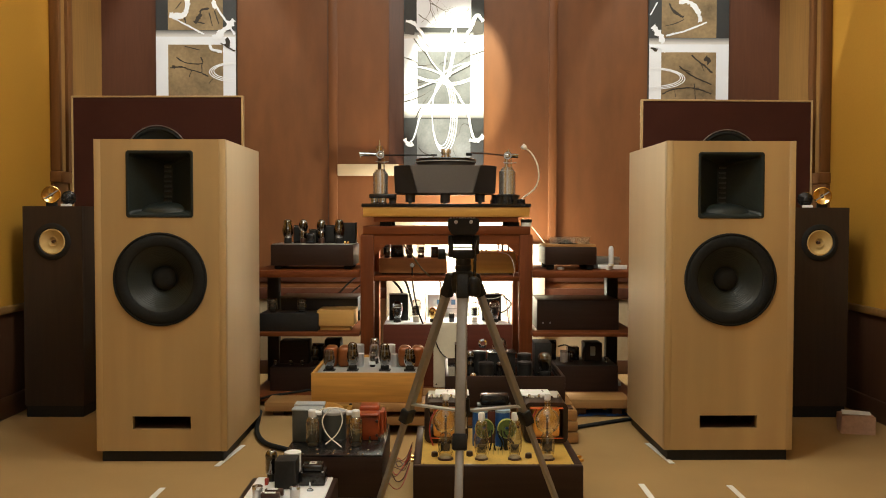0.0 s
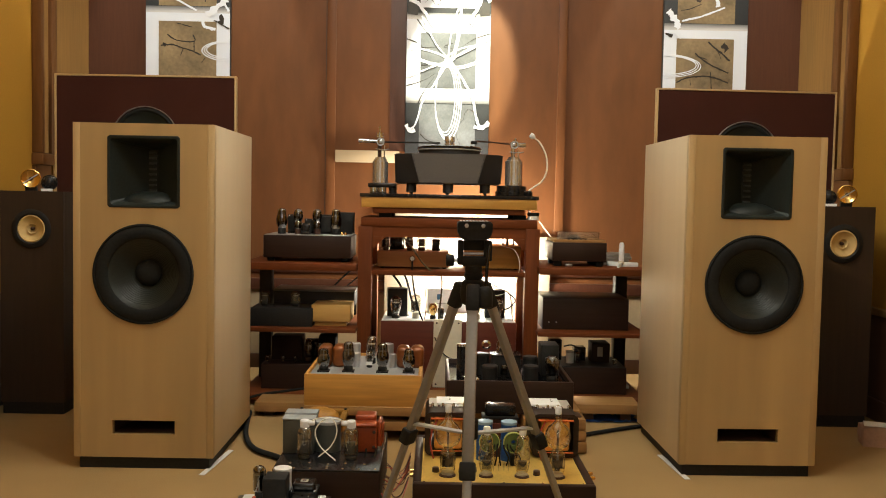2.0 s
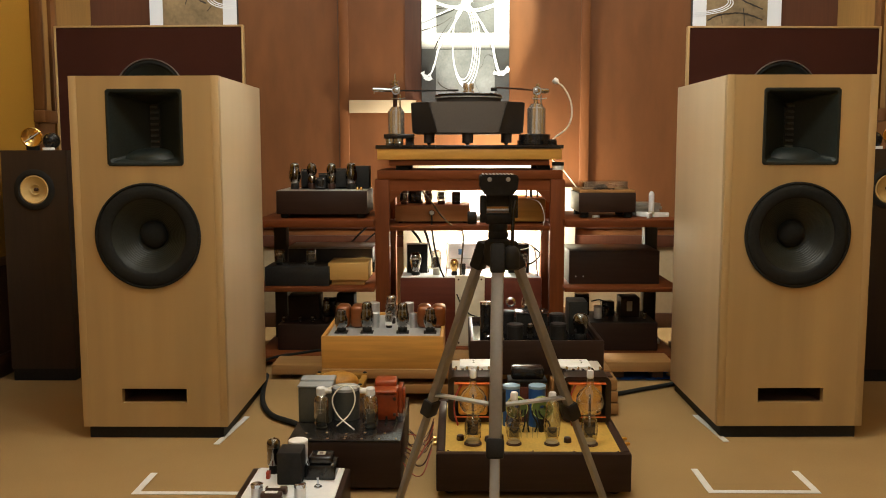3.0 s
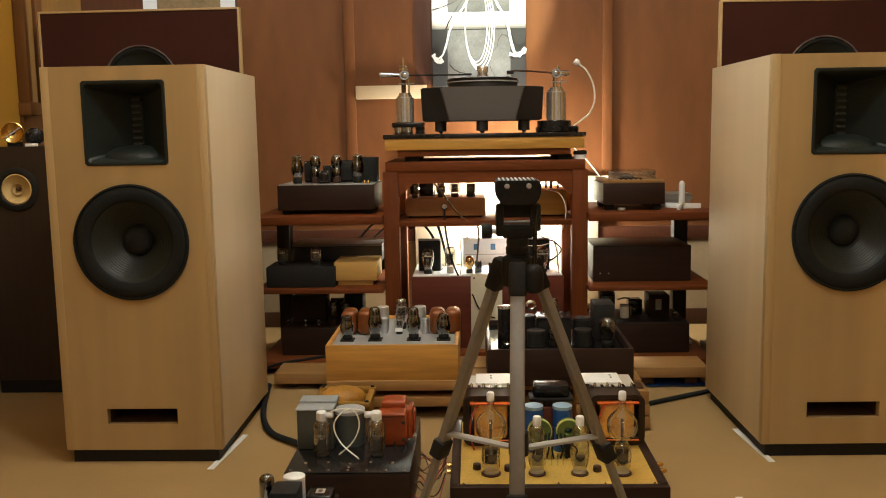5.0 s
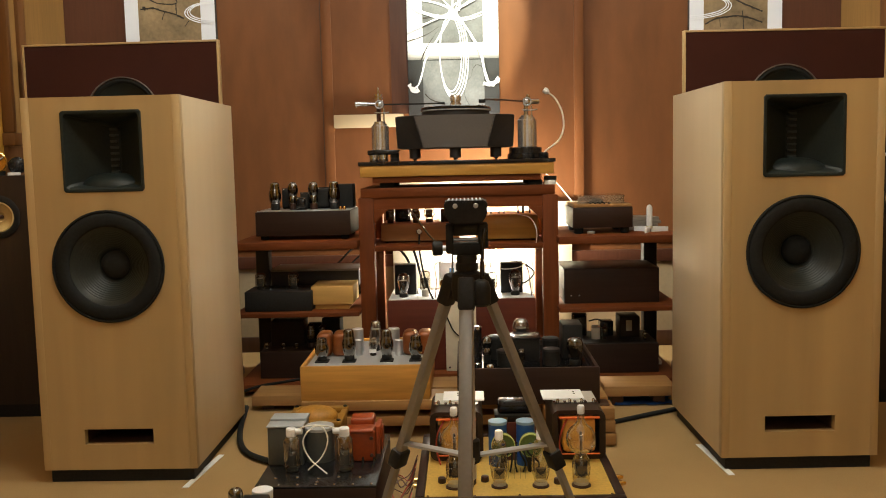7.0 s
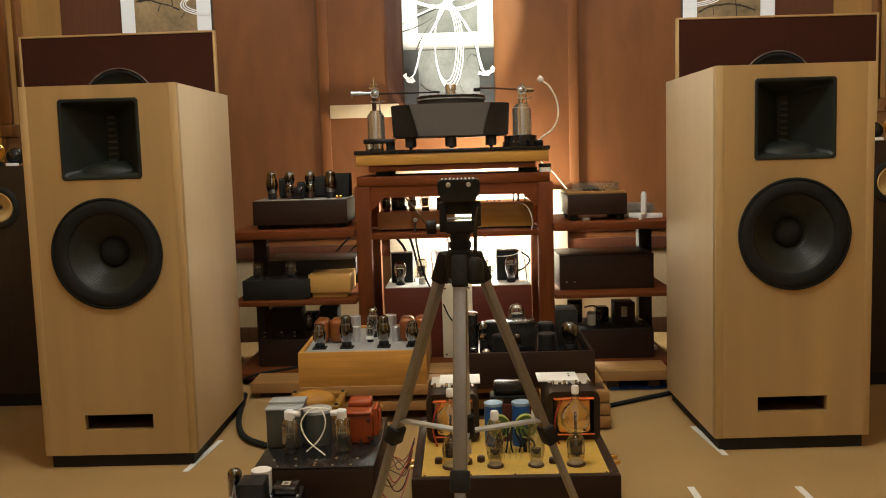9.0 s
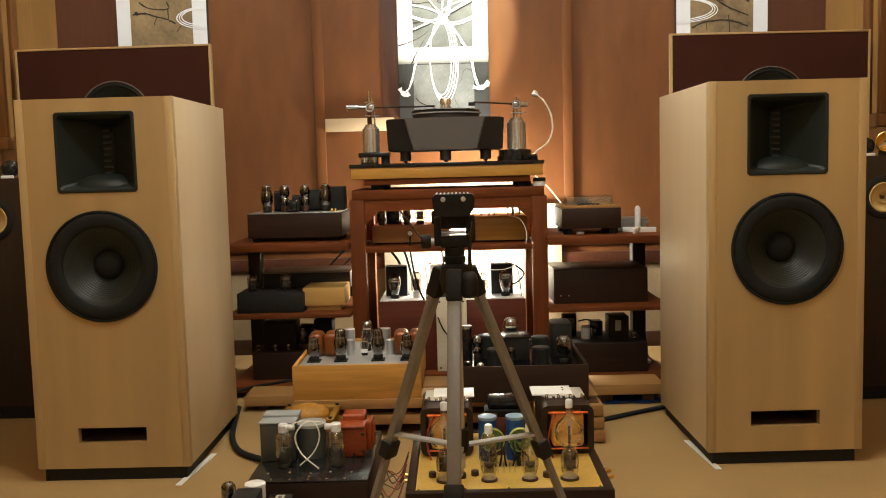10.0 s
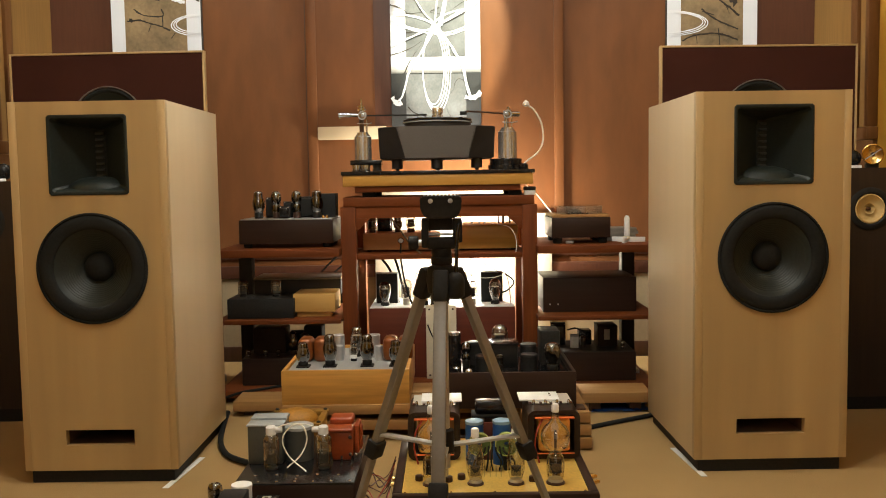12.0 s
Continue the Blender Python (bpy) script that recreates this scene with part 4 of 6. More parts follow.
def turntable():
    tt = thing("turntable", (0.127, 3.859, TZ), "slate grey faceted turntable with black platter and chrome spindle", "turntable")
    lo, hi = 0.046, 0.170
    bm = bmesh.new()
    low = [(-0.120, 0.004), (0.120, 0.004), (0.220, 0.09), (0.220, 0.26), (0.125, 0.345), (-0.125, 0.345), (-0.220, 0.26), (-0.220, 0.09)]
    top = [(-0.152, 0.0), (0.152, 0.0), (0.225, 0.07), (0.225, 0.28), (0.152, 0.35), (-0.152, 0.35), (-0.225, 0.28), (-0.225, 0.07)]
    a = [bm.verts.new((x, y, lo)) for x, y in low]
    b = [bm.verts.new((x, y, hi)) for x, y in top]
    bm.faces.new(a[::-1])
    bm.faces.new(b)
    for i in range(8):
        bm.faces.new((a[i], a[(i + 1) % 8], b[(i + 1) % 8], b[i]))
    bmesh.ops.bevel(bm, geom=bm.edges[:], offset=0.003, segments=2, affect="EDGES")
    part("plinth", bm, "slate", tt, "slate grey faceted plinth")
    for s in (-1, 1):
        bm = bmesh.new()
        pts = [(s * 0.1525, -0.0008, hi - 0.003), (s * 0.226, 0.0692, hi - 0.003), (s * 0.221, 0.0892, lo + 0.003), (s * 0.1205, 0.0032, lo + 0.003)]
        f = [bm.verts.new(p) for p in pts]
        g = [bm.verts.new((p[0] + s * 0.002, p[1] - 0.002, p[2])) for p in pts]
        bm.faces.new(f)
        bm.faces.new(g[::-1])
        for i in range(4):
            bm.faces.new((f[i], f[(i + 1) % 4], g[(i + 1) % 4], g[i]))
        part("cheek", bm, "charcoal", tt, "charcoal corner facet")
    for x, y in ((-0.155, 0.075), (0.0, 0.04), (0.155, 0.075), (0.0, 0.30)):
        part("foot", turned([(0.004, 0), (0.010, 0.008), (0.0215, 0.009), (0.0215, 0.045), (0.019, 0.0458)], (x, y, 0.0005), 20), "charcoal", tt)
    part("platter", turned([(0.132, 0), (0.132, 0.0185)], (0.004, 0.175, hi + 0.001), 64), "charcoal", tt)
    part("platter_rim", turned([(0.137, 0), (0.139, 0.001), (0.139, 0.004), (0.137, 0.005)], (0.004, 0.175, hi + 0.0197), 64), "grey_plate", tt, "thin polished platter rim")
    part("mat", turned([(0.130, 0), (0.1365, 0.002), (0.1365, 0.007), (0.131, 0.011), (0.05, 0.0125)], (0.004, 0.175, hi + 0.0262), 64), "vinyl", tt, "black record on the platter")
    part("spindle_weight", turned([(0.024, 0), (0.024, 0.004), (0.022, 0.006), (0.022, 0.013), (0.018, 0.014), (0.018, 0.020), (0.022, 0.021), (0.022, 0.040), (0.020, 0.043)], (0.004, 0.175, hi + 0.0390), 32), "bright_metal", tt, "chrome record weight")
    return tt


turntable()


def arm_pod(at, s, label):
    """A steel tower on a black foot that carries a tonearm; s: the side it stands on."""
    pod = thing("tonearm", at, label, "tonearm", "two tonearms beside the turntable")
    if s < 0:
        part("foot_plate", box(-0.047, 0.072, -0.045, 0.05, 0.0262, 0.044, 0.003), "black_satin", pod)
        for x, y, m in ((-0.025, -0.022, "chrome"), (0.012, -0.024, "chrome"), (0.0, 0.03, "chrome"), (0.055, -0.015, "charcoal")):
            part("foot", turned([(0.016, 0), (0.017, 0.002), (0.017, 0.010), (0.015, 0.011), (0.015, 0.014), (0.017, 0.015), (0.017, 0.026)], (x, y, 0), 20), m, pod)
    else:
        part("foot_plate", turned([(0.066, 0), (0.070, 0.003), (0.070, 0.018), (0.067, 0.0195), (0.064, 0.020), (0.064, 0.041), (0.060, 0.0435)], (-0.008, 0, 0), 40), "black_satin", pod)
    r, h0, h1 = (0.033, 0.0442, 0.137) if s < 0 else (0.037, 0.0437, 0.150)
    part("tower", turned([(r - 0.0015, 0), (r, 0.0015), (r, h1 - h0 - 0.002), (r - 0.002, h1 - h0), (r * 0.82, h1 - h0), (r * 0.82, h1 - h0 + 0.007), (r * 0.66, h1 - h0 + 0.008), (r * 0.66, h1 - h0 + 0.015), (0.009, h1 - h0 + 0.017)], (0, 0, h0), 40), "bright_metal", pod, "turned steel tower")
    part("pillar", cyl(0.0085, 0.205 - h1 - 0.017, (-0.004, 0, h1 + 0.0168), 16), "bakelite" if s < 0 else "chrome", pod)
    part("gimbal", box(-0.016, 0.016, -0.012, 0.012, 0.204, 0.231, 0.004), "chrome", pod)
    part("pivot_ring", hoop([(0.012, -0.003), (0.017, -0.003), (0.017, 0.003), (0.012, 0.003)], (0, -0.013, 0.217), 20), "chrome", pod)
    part("lift_lever", cable([(-0.02, -0.016, 0.186), (0.02, -0.02, 0.184), (0.038, -0.02, 0.187)], 0.0022, 8, 3), "chrome", pod)
    part("lift_post", cyl(0.003, 0.05, (0.017, -0.012, 0.152), 10), "chrome", pod)
    return pod


lp = arm_pod((-0.16, 3.931, TZ), -1, "steel tonearm tower with long black arm and chrome weight")
part("finial", turned([(0.004, 0), (0.004, 0.006), (0.018, 0.007), (0.018, 0.012), (0.008, 0.013), (0.008, 0.018), (0.015, 0.019), (0.015, 0.024), (0.004, 0.026), (0.0025, 0.052), (0, 0.054)], (-0.004, 0, 0.231), 16), "chrome", lp)
part("counterweight", turned([(0.004, 0.012), (0.0075, 0.014), (0.0075, 0.045), (0.0095, 0.046), (0.0095, 0.092), (0.007, 0.094)], (0, 0, 0.2185), 18, "x", Matrix.Rotation(radians(-88), 4, "Y")), "chrome", lp, "polished counterweight")
part("weight_tip", cyl(0.003, 0.012, (-0.088, 0, 0.206), 10), "chrome", lp)
part("arm_tube", cable([(0.014, 0, 0.217), (0.12, -0.005, 0.2165), (0.225, 0.01, 0.217)], 0.0032, 8, 4), "black", lp, "thin black arm tube")
part("headshell", box(0.222, 0.25, 0.0, 0.02, 0.2145, 0.2215, 0.002), "black", lp)
rp = arm_pod((0.406, 3.972, TZ), 1, "steel tonearm tower with chrome arm over the record")
part("counterweight", cable([(0.014, 0, 0.218), (0.046, 0.008, 0.217)], 0.0105, 16, 1), "chrome", rp, "polished counterweight")
part("pivot_cap", turned([(0.010, 0), (0.010, 0.004), (0.006, 0.005), (0.006, 0.014), (0, 0.015)], (0.004, 0, 0.231), 16), "chrome", rp)
part("arm_tube", cable([(-0.012, 0, 0.219), (-0.09, -0.01, 0.226), (-0.165, -0.02, 0.229)], 0.0034, 8, 4), "bakelite", rp, "slim dark arm tube")
part("headshell", box(-0.186, -0.160, -0.032, -0.010, 0.216, 0.229, 0.002), "black", rp)

gl = thing("gooseneck_lamp", (0.46, 3.87, TZ), "small white gooseneck lamp standing on the platform", "lamp")
part("base", turned([(0.017, 0), (0.018, 0.002), (0.018, 0.018), (0.014, 0.022)], (0, 0, 0), 20), "black_satin", gl)
part("neck", cable([(0, 0, 0.02), (0.016, 0, 0.034), (0.055, 0, 0.064), (0.075, 0, 0.11), (0.070, 0, 0.17), (0.045, 0, 0.22), (0.018, 0, 0.243)], 0.0034, 10, 6), "white_wire", gl)
part("head", turned([(0.004, -0.012), (0.011, -0.004), (0.012, 0.006), (0.010, 0.012), (0, 0.013)], (0.012, 0, 0.248), 20, "z", Matrix.Rotation(radians(-55), 4, "Y")), "white", gl)

pk = thing("small_puck", (0.476, 3.803, 0.7552), "small white and black puck on the rack top", "puck")
part("foot", cyl(0.022, 0.016, (0, 0, 0), 20), "ceramic", pk)
part("cap", cyl(0.024, 0.014, (0, 0, 0.0163), 20, bev=0.002), "black", pk)

# ---- inside the rack ----
am = thing("wooden_amplifier", (-0.014, 3.89, 0.5405), "small wooden tube amplifier with a chrome knob on rack", "amplifier")
foot_set(am, -0.13, 0.13, 0.03, 0.20, 0.006, 0.01)
part("chassis", box(-0.150, 0.150, 0.0, 0.24, 0.0062, 0.072, 0.003), "dark_tan_x", am)
part("knob", turned([(0.011, 0), (0.012, 0.003), (0.012, 0.012), (0.009, 0.015), (0, 0.015)], (-0.003, -0.0005, 0.043), 24, "y"), "chrome", am, "chrome control knob")
transformer(am, -0.105, -0.045, 0.11, 0.19, 0.0725, 0.128)
valve(am, (-0.118, 0.06, 0.0725), 0.018, 0.062, "straight", skin="smoke")
valve(am, (-0.018, 0.06, 0.0725), 0.018, 0.062, "bottle", skin="smoke")
valve(am, (0.034, 0.07, 0.0725), 0.022, 0.070, "bottle")
block(am, "capacitor", 0.078, 0.112, 0.06, 0.10, 0.0725, 0.122, "black_satin")

bx1 = thing("golden_box", (0.32, 3.89, 0.5405), "golden wooden equipment case with upright rods on rack", "case")
foot_set(bx1, -0.10, 0.10, 0.03, 0.20, 0.006, 0.01)
part("case", box(-0.120, 0.118, 0.0, 0.24, 0.0062, 0.098, 0.003), "oak_x", bx1)
part("top_plate", box(-0.112, 0.110, 0.008, 0.232, 0.0982, 0.101), "gold_plate", bx1)
for x in (0.045, 0.062, 0.066, 0.09):
    part("rod", cyl(0.0032, 0.046, (x, 0.06, 0.1012), 10), "bakelite", bx1)
for x in (-0.06, -0.03, -0.01):
    part("terminal", cyl(0.004, 0.010, (x, 0.05, 0.1012), 10), "chrome", bx1)

big = thing("tube_amplifier", (0.139, 3.829, 0.0565), "deep red mahogany tube amplifier with white top plate", "amplifier")
part("chassis", box(-0.281, 0.281, 0.0, 0.30, 0.0, 0.270, 0.003), "mahogany", big)
part("top_plate", box(-0.277, 0.277, 0.004, 0.296, 0.2702, 0.274, 0.001), "white", big, "white enamel top plate")
for x0 in (-0.262, 0.153):
    shield = part("shield", box(x0, x0 + 0.088, 0.122, 0.16, 0.2742, 0.395, 0.002), "grey_plate", big, "upright metal shield box")
    part("front_plate", box(x0 + 0.003, x0 + 0.085, 0.118, 0.1218, 0.2745, 0.391, 0.001), "black", shield, "black front plate")
valve(big, (-0.222, 0.06, 0.2742), 0.0245, 0.094, "pear", "black", 0.14)
valve(big, (0.207, 0.06, 0.2742), 0.0245, 0.100, "pear", "black", 0.14)
valve(big, (-0.138, 0.07, 0.2742), 0.021, 0.100, "straight", "mica", 0.25)
valve(big, (0.120, 0.07, 0.2742), 0.019, 0.090, "straight", "mica", 0.25)
valve(big, (-0.066, 0.06, 0.2742), 0.0175, 0.066, "pear", "black", 0.22, skin="brass", getter=False)
block(big, "capacitor", -0.045, -0.020, 0.06, 0.09, 0.2742, 0.318, "black_satin")
block(big, "capacitor", 0.006, 0.030, 0.06, 0.09, 0.2742, 0.312, "black_satin")
part("wire", cable([(-0.10, 0.03, 0.274), (-0.094, 0.02, 0.34), (-0.098, 0.02, 0.40), (-0.07, 0.06, 0.41)], 0.0018, 6, 5), "brown_wire", big)

ps = thing("power_supply", (0.134, 4.157, 0.0565), "white power supply with two blue display windows", "power supply")
part("case", box(-0.088, 0.11, 0.0, 0.09, 0.0, 0.375, 0.004), "white", ps)
for x in (-0.044, 0.024):
    part("display", box(x, x + 0.019, -0.002, 0.0, 0.326, 0.350), "display", ps, "small blue display window")
part("label_strip", box(-0.08, 0.10, -0.0015, 0.0, 0.306, 0.309), "grey_plate", ps)

iv = thing("ivory_panel", (0.135, 3.803, 0.0565), "narrow ivory metal panel leaning against the amplifier", "panel")
part("plate", box(-0.058, 0.058, 0.0, 0.018, 0.0, 0.283, 0.003), "ivory", iv)
for x in (-0.045, 0.045):
    for z in (0.014, 0.268):
        part("screw", turned([(0.004, 0), (0.003, 0.0016), (0, 0.002)], (x, 0, z), 10, "y"), "bakelite", iv)
part("lead", cable([(-0.052, -0.004, 0.21), (-0.03, -0.008, 0.16), (0.0, -0.006, 0.13), (0.03, -0.004, 0.12)], 0.0025, 6, 6), "rubber", iv)

wl = thing("work_lamp", (0.262, 4.318, 0.010), "lit bare work lamp on a stand behind the rack", "lamp")
part("base", cyl(0.04, 0.012, (0, 0, 0), 24, bev=0.003), "black", wl)
part("stem", cyl(0.006, 0.465, (0, 0, 0.012), 12), "steel", wl)
part("socket", cyl(0.014, 0.03, (0, 0, 0.4772), 16, bev=0.002), "ceramic", wl)
part("bulb", turned([(0.011, 0), (0.013, 0.008), (0.022, 0.028), (0.024, 0.042), (0.018, 0.058), (0, 0.066)], (0, 0, 0.5075), 20), "bulb", wl, "glowing bare bulb")

# cables that hang behind and through the rack
for k, (pts, r, m) in enumerate([
    ([(-0.057, 3.931, 0.669), (-0.021, 3.808, 0.637), (0.028, 3.788, 0.572), (0.078, 3.788, 0.526), (0.108, 3.808, 0.501), (0.097, 3.870, 0.328)], 0.0035, "braid"),
    ([(-0.017, 3.870, 0.570), (-0.014, 3.798, 0.522), (-0.002, 3.798, 0.441), (0.017, 3.803, 0.371), (0.032, 3.818, 0.332)], 0.0035, "rubber"),
    ([(0.358, 3.870, 0.643), (0.404, 3.808, 0.629), (0.424, 3.788, 0.570), (0.404, 3.788, 0.489), (0.358, 3.798, 0.449), (0.278, 3.808, 0.444), (0.218, 3.870, 0.468), (0.235, 4.126, 0.431)], 0.0015, "white_wire"),
    ([(0.225, 4.178, 0.500), (0.287, 3.911, 0.497), (0.348, 3.808, 0.469), (0.388, 3.808, 0.444), (0.407, 3.870, 0.327)], 0.002, "brown_wire"),
    ([(-0.147, 4.363, 0.497), (-0.105, 4.075, 0.495), (-0.064, 3.993, 0.446), (-0.035, 3.972, 0.328)], 0.005, "rubber"),
    ([(-0.097, 4.363, 0.507), (-0.055, 4.096, 0.494), (-0.034, 4.024, 0.445), (-0.005, 3.993, 0.327)], 0.005, "rubber"),
    ([(0.496, 4.198, 0.789), (0.547, 4.280, 0.749), (0.595, 4.301, 0.692), (0.654, 4.332, 0.614), (0.694, 4.383, 0.533)], 0.0024, "white_wire"),
    ([(-0.439, 4.291, 0.370), (-0.382, 4.280, 0.429), (-0.332, 4.280, 0.479), (-0.267, 4.280, 0.530), (-0.206, 4.239, 0.561)], 0.0042, "rubber"),
    ([(-0.368, 4.291, 0.380), (-0.327, 4.280, 0.424), (-0.296, 4.280, 0.452), (-0.226, 4.260, 0.510)], 0.0036, "rubber"),
    ([(0.396, 4.034, 0.433), (0.427, 3.993, 0.404), (0.397, 3.952, 0.375), (0.357, 3.931, 0.365)], 0.003, "rubber"),
]):
    c = thing("hanging_cable", (0, 0, 0), ("thin pale cable" if m == "white_wire" else "thin dark cable") + " hanging through the equipment rack", "cable", "cables in the rack")
    part("sleeve", cable(pts, r, 8, 8), m, c)

# ---- upper left shelf: amplifier with four tubes ----
SZ1, SZ2, SZ3 = 0.5693, 0.3103, 0.0463
a1 = thing("tube_amplifier", (-0.442, 3.772, SZ1), "dark walnut tube amplifier with four tall glass tubes", "amplifier")
foot_set(a1, -0.15, 0.15, 0.03, 0.22, 0.016, 0.016)
part("chassis", box(-0.177, 0.177, 0.0, 0.26, 0.0162, 0.106, 0.003), "walnut_x", a1)
part("top_plate", box(-0.172, 0.172, 0.005, 0.255, 0.1062, 0.109, 0.001), "steel", a1, "steel top plate")
for x, s in ((-0.117, "bottle"), (-0.049, "globe"), (0.029, "globe"), (0.107, "bottle")):
    valve(a1, (x, 0.085, 0.109), 0.024 if s == "bottle" else 0.0205, 0.106, s, "black" if s == "bottle" else "bakelite", 0.22, "smoke")
transformer(a1, -0.034, 0.006, 0.04, 0.09, 0.1092, 0.156)
transformer(a1, -0.030, 0.010, 0.11, 0.17, 0.1092, 0.172, "black")
transformer(a1, 0.028, 0.092, 0.12, 0.20, 0.1092, 0.190, "black")
transformer(a1, -0.104, -0.054, 0.13, 0.21, 0.1092, 0.188, "black")
block(a1, "transformer_can", 0.110, 0.172, 0.13, 0.22, 0.1092, 0.200, "black", 0.002, "black square transformer can")
for x in (0.138, 0.152):
    part("terminal", turned([(0.006, 0), (0.006, 0.008), (0.003, 0.012)], (x, 0.03, 0.109), 12), "brass", a1)

# ---- middle left shelf ----
a2 = thing("preamplifier", (-0.533, 3.722, SZ2), "low black tube preamplifier with two grey screened tubes", "preamplifier")
part("chassis", box(-0.127, 0.122, 0.0, 0.16, 0.0, 0.074, 0.003), "black", a2)
for x in (-0.082, 0.043):
    valve(a2, (x, 0.075, 0.0742), 0.020, 0.062, "straight", "black", 0.12, "glass", getter=False, core="hammer")
for x in (-0.04, 0.02):
    part("terminal", cyl(0.004, 0.008, (x, 0.05, 0.0742), 10), "chrome", a2)
a2b = thing("flat_receiver", (-0.432, 3.967, SZ2), "flat dark receiver with a bare steel lid", "receiver")
foot_set(a2b, -0.15, 0.15, 0.02, 0.17, 0.058, 0.012)
part("case", box(-0.178, 0.168, 0.0, 0.19, 0.0582, 0.118, 0.002), "charcoal", a2b)
part("lid", box(-0.180, 0.170, -0.002, 0.192, 0.1182, 0.126, 0.001), "alu", a2b, "bare steel lid")
a2c = thing("wooden_box", (-0.34, 3.750, SZ2), "yellow maple box on a smaller wooden base", "box")
part("base", box(-0.066, 0.062, 0.012, 0.16, 0.0, 0.0175, 0.001), "maple_x", a2c)
part("body", box(-0.079, 0.079, 0.0, 0.17, 0.0178, 0.087, 0.004), "maple_x", a2c)

# ---- lower left shelf ----
a3 = thing("tube_amplifier", (-0.512, 3.773, SZ3), "dark walnut amplifier with brown transformer under the shelf", "amplifier")
part("chassis", box(-0.112, 0.155, 0.0, 0.24, 0.0, 0.102, 0.003), "walnut_x", a3)
block(a3, "transformer", -0.088, 0.040, 0.10, 0.20, 0.1022, 0.202, "brown_enamel", 0.004, "brown enamel transformer")
valve(a3, (0.072, 0.075, 0.1022), 0.019, 0.092, "bottle", skin="smoke")
valve(a3, (0.118, 0.08, 0.1022), 0.019, 0.086, "bottle", skin="smoke")
transformer(a3, 0.046, 0.105, 0.15, 0.22, 0.1022, 0.180)
block(a3, "choke", 0.104, 0.178, 0.13, 0.22, 0.1022, 0.205, "black", 0.008, "black rounded choke")
for x in (-0.095, -0.03, 0.02):
    valve(a3, (x, 0.045, 0.1022), 0.009, 0.028, "straight", "chrome", 0.3)

# ---- upper right shelf ----
cd = thing("disc_player", (0.665, 3.772, SZ1), "dark walnut disc player with tan top and acrylic lid", "disc player")
foot_set(cd, -0.085, 0.085, 0.03, 0.22, 0.022, 0.017)
part("chassis", box(-0.110, 0.110, 0.0, 0.26, 0.0222, 0.098, 0.003), "walnut_x", cd)
part("top_panel", box(-0.106, 0.106, 0.003, 0.256, 0.0982, 0.109, 0.002), "plank_x", cd, "tan wooden top panel")
for k in range(5):
    part("button", cyl(0.004, 0.005, (-0.042 + 0.017 * k, 0.022, 0.1092), 12), "black", cd)
lid = bmesh.new()
for q in ((-0.086, 0.086, 0.045, 0.048, 0.1092, 0.1370), (-0.086, 0.086, 0.222, 0.225, 0.1092, 0.1370), (-0.086, -0.083, 0.048, 0.222, 0.1092, 0.1370), (0.083, 0.086, 0.048, 0.222, 0.1092, 0.1370), (-0.088, 0.088, 0.043, 0.227, 0.1372, 0.1405)):
    bx(lid, *q)
part("lid", lid, "acrylic", cd, "clear acrylic lid")
part("disc_clamp", turned([(0.026, 0), (0.026, 0.008), (0.014, 0.014), (0.014, 0.018)], (-0.005, 0.13, 0.1093), 24), "black", cd)
part("disc_rest", turned([(0.06, 0), (0.06, 0.0012)], (-0.005, 0.13, 0.1091), 40), "chrome", cd)
fb = thing("equipment_foot", (0.623, 3.782, SZ1), "small steel footer cup on the shelf", "footer")
part("cup", cyl(0.015, 0.010, (0, 0, 0), 20, bev=0.002), "steel", fb)
def rail_arm(a):
    d = Vector((math.cos(radians(a)), math.sin(radians(a)), 0))
    return bar(bmesh.new(), d * 0.006 + Vector((0, 0, 0.0075)), d * 0.072 + Vector((0, 0, 0.0055)), 0.010, 0.024, 0.0025)


ws = thing("white_stand", (0.847, 3.829, SZ1), "white rod on a pale crossed stand", "stand")
for a in (8, 128, 248):
    part("base_arm", rail_arm(a), "ceramic", ws)
part("hub", cyl(0.013, 0.010, (0, 0, 0.0122), 16, bev=0.002), "ivory", ws)
part("rod", turned([(0.010, 0), (0.011, 0.004), (0.011, 0.066), (0.010, 0.07), (0.006, 0.077), (0, 0.079)], (0, 0, 0.0224), 20), "ceramic", ws)
cs = thing("disc_case", (0.848, 3.952, SZ1), "stack of pale flat disc cases on shelf", "disc case", "stack of disc cases")
part("case", box(-0.068, 0.050, -0.05, 0.07, 0.0, 0.012, 0.001), "alu", cs)
for k in range(1, 4):
    copy_thing(cs, pose(0.848 + 0.004 * (-1) ** k, 3.952, SZ1 + 0.0125 * k, 0, 0, 3 * k))

# ---- middle right shelf ----
db = thing("power_amplifier", (0.698, 3.781, SZ2), "large plain dark walnut amplifier case on the shelf", "amplifier")
part("case", box(-0.176, 0.176, 0.0, 0.26, 0.0, 0.130, 0.003), "walnut_x", db)
for x in (-0.15, -0.12):
    part("screw", turned([(0.003, 0), (0.002, 0.0015)], (x, 0, 0.03), 8, "y"), "steel", db)

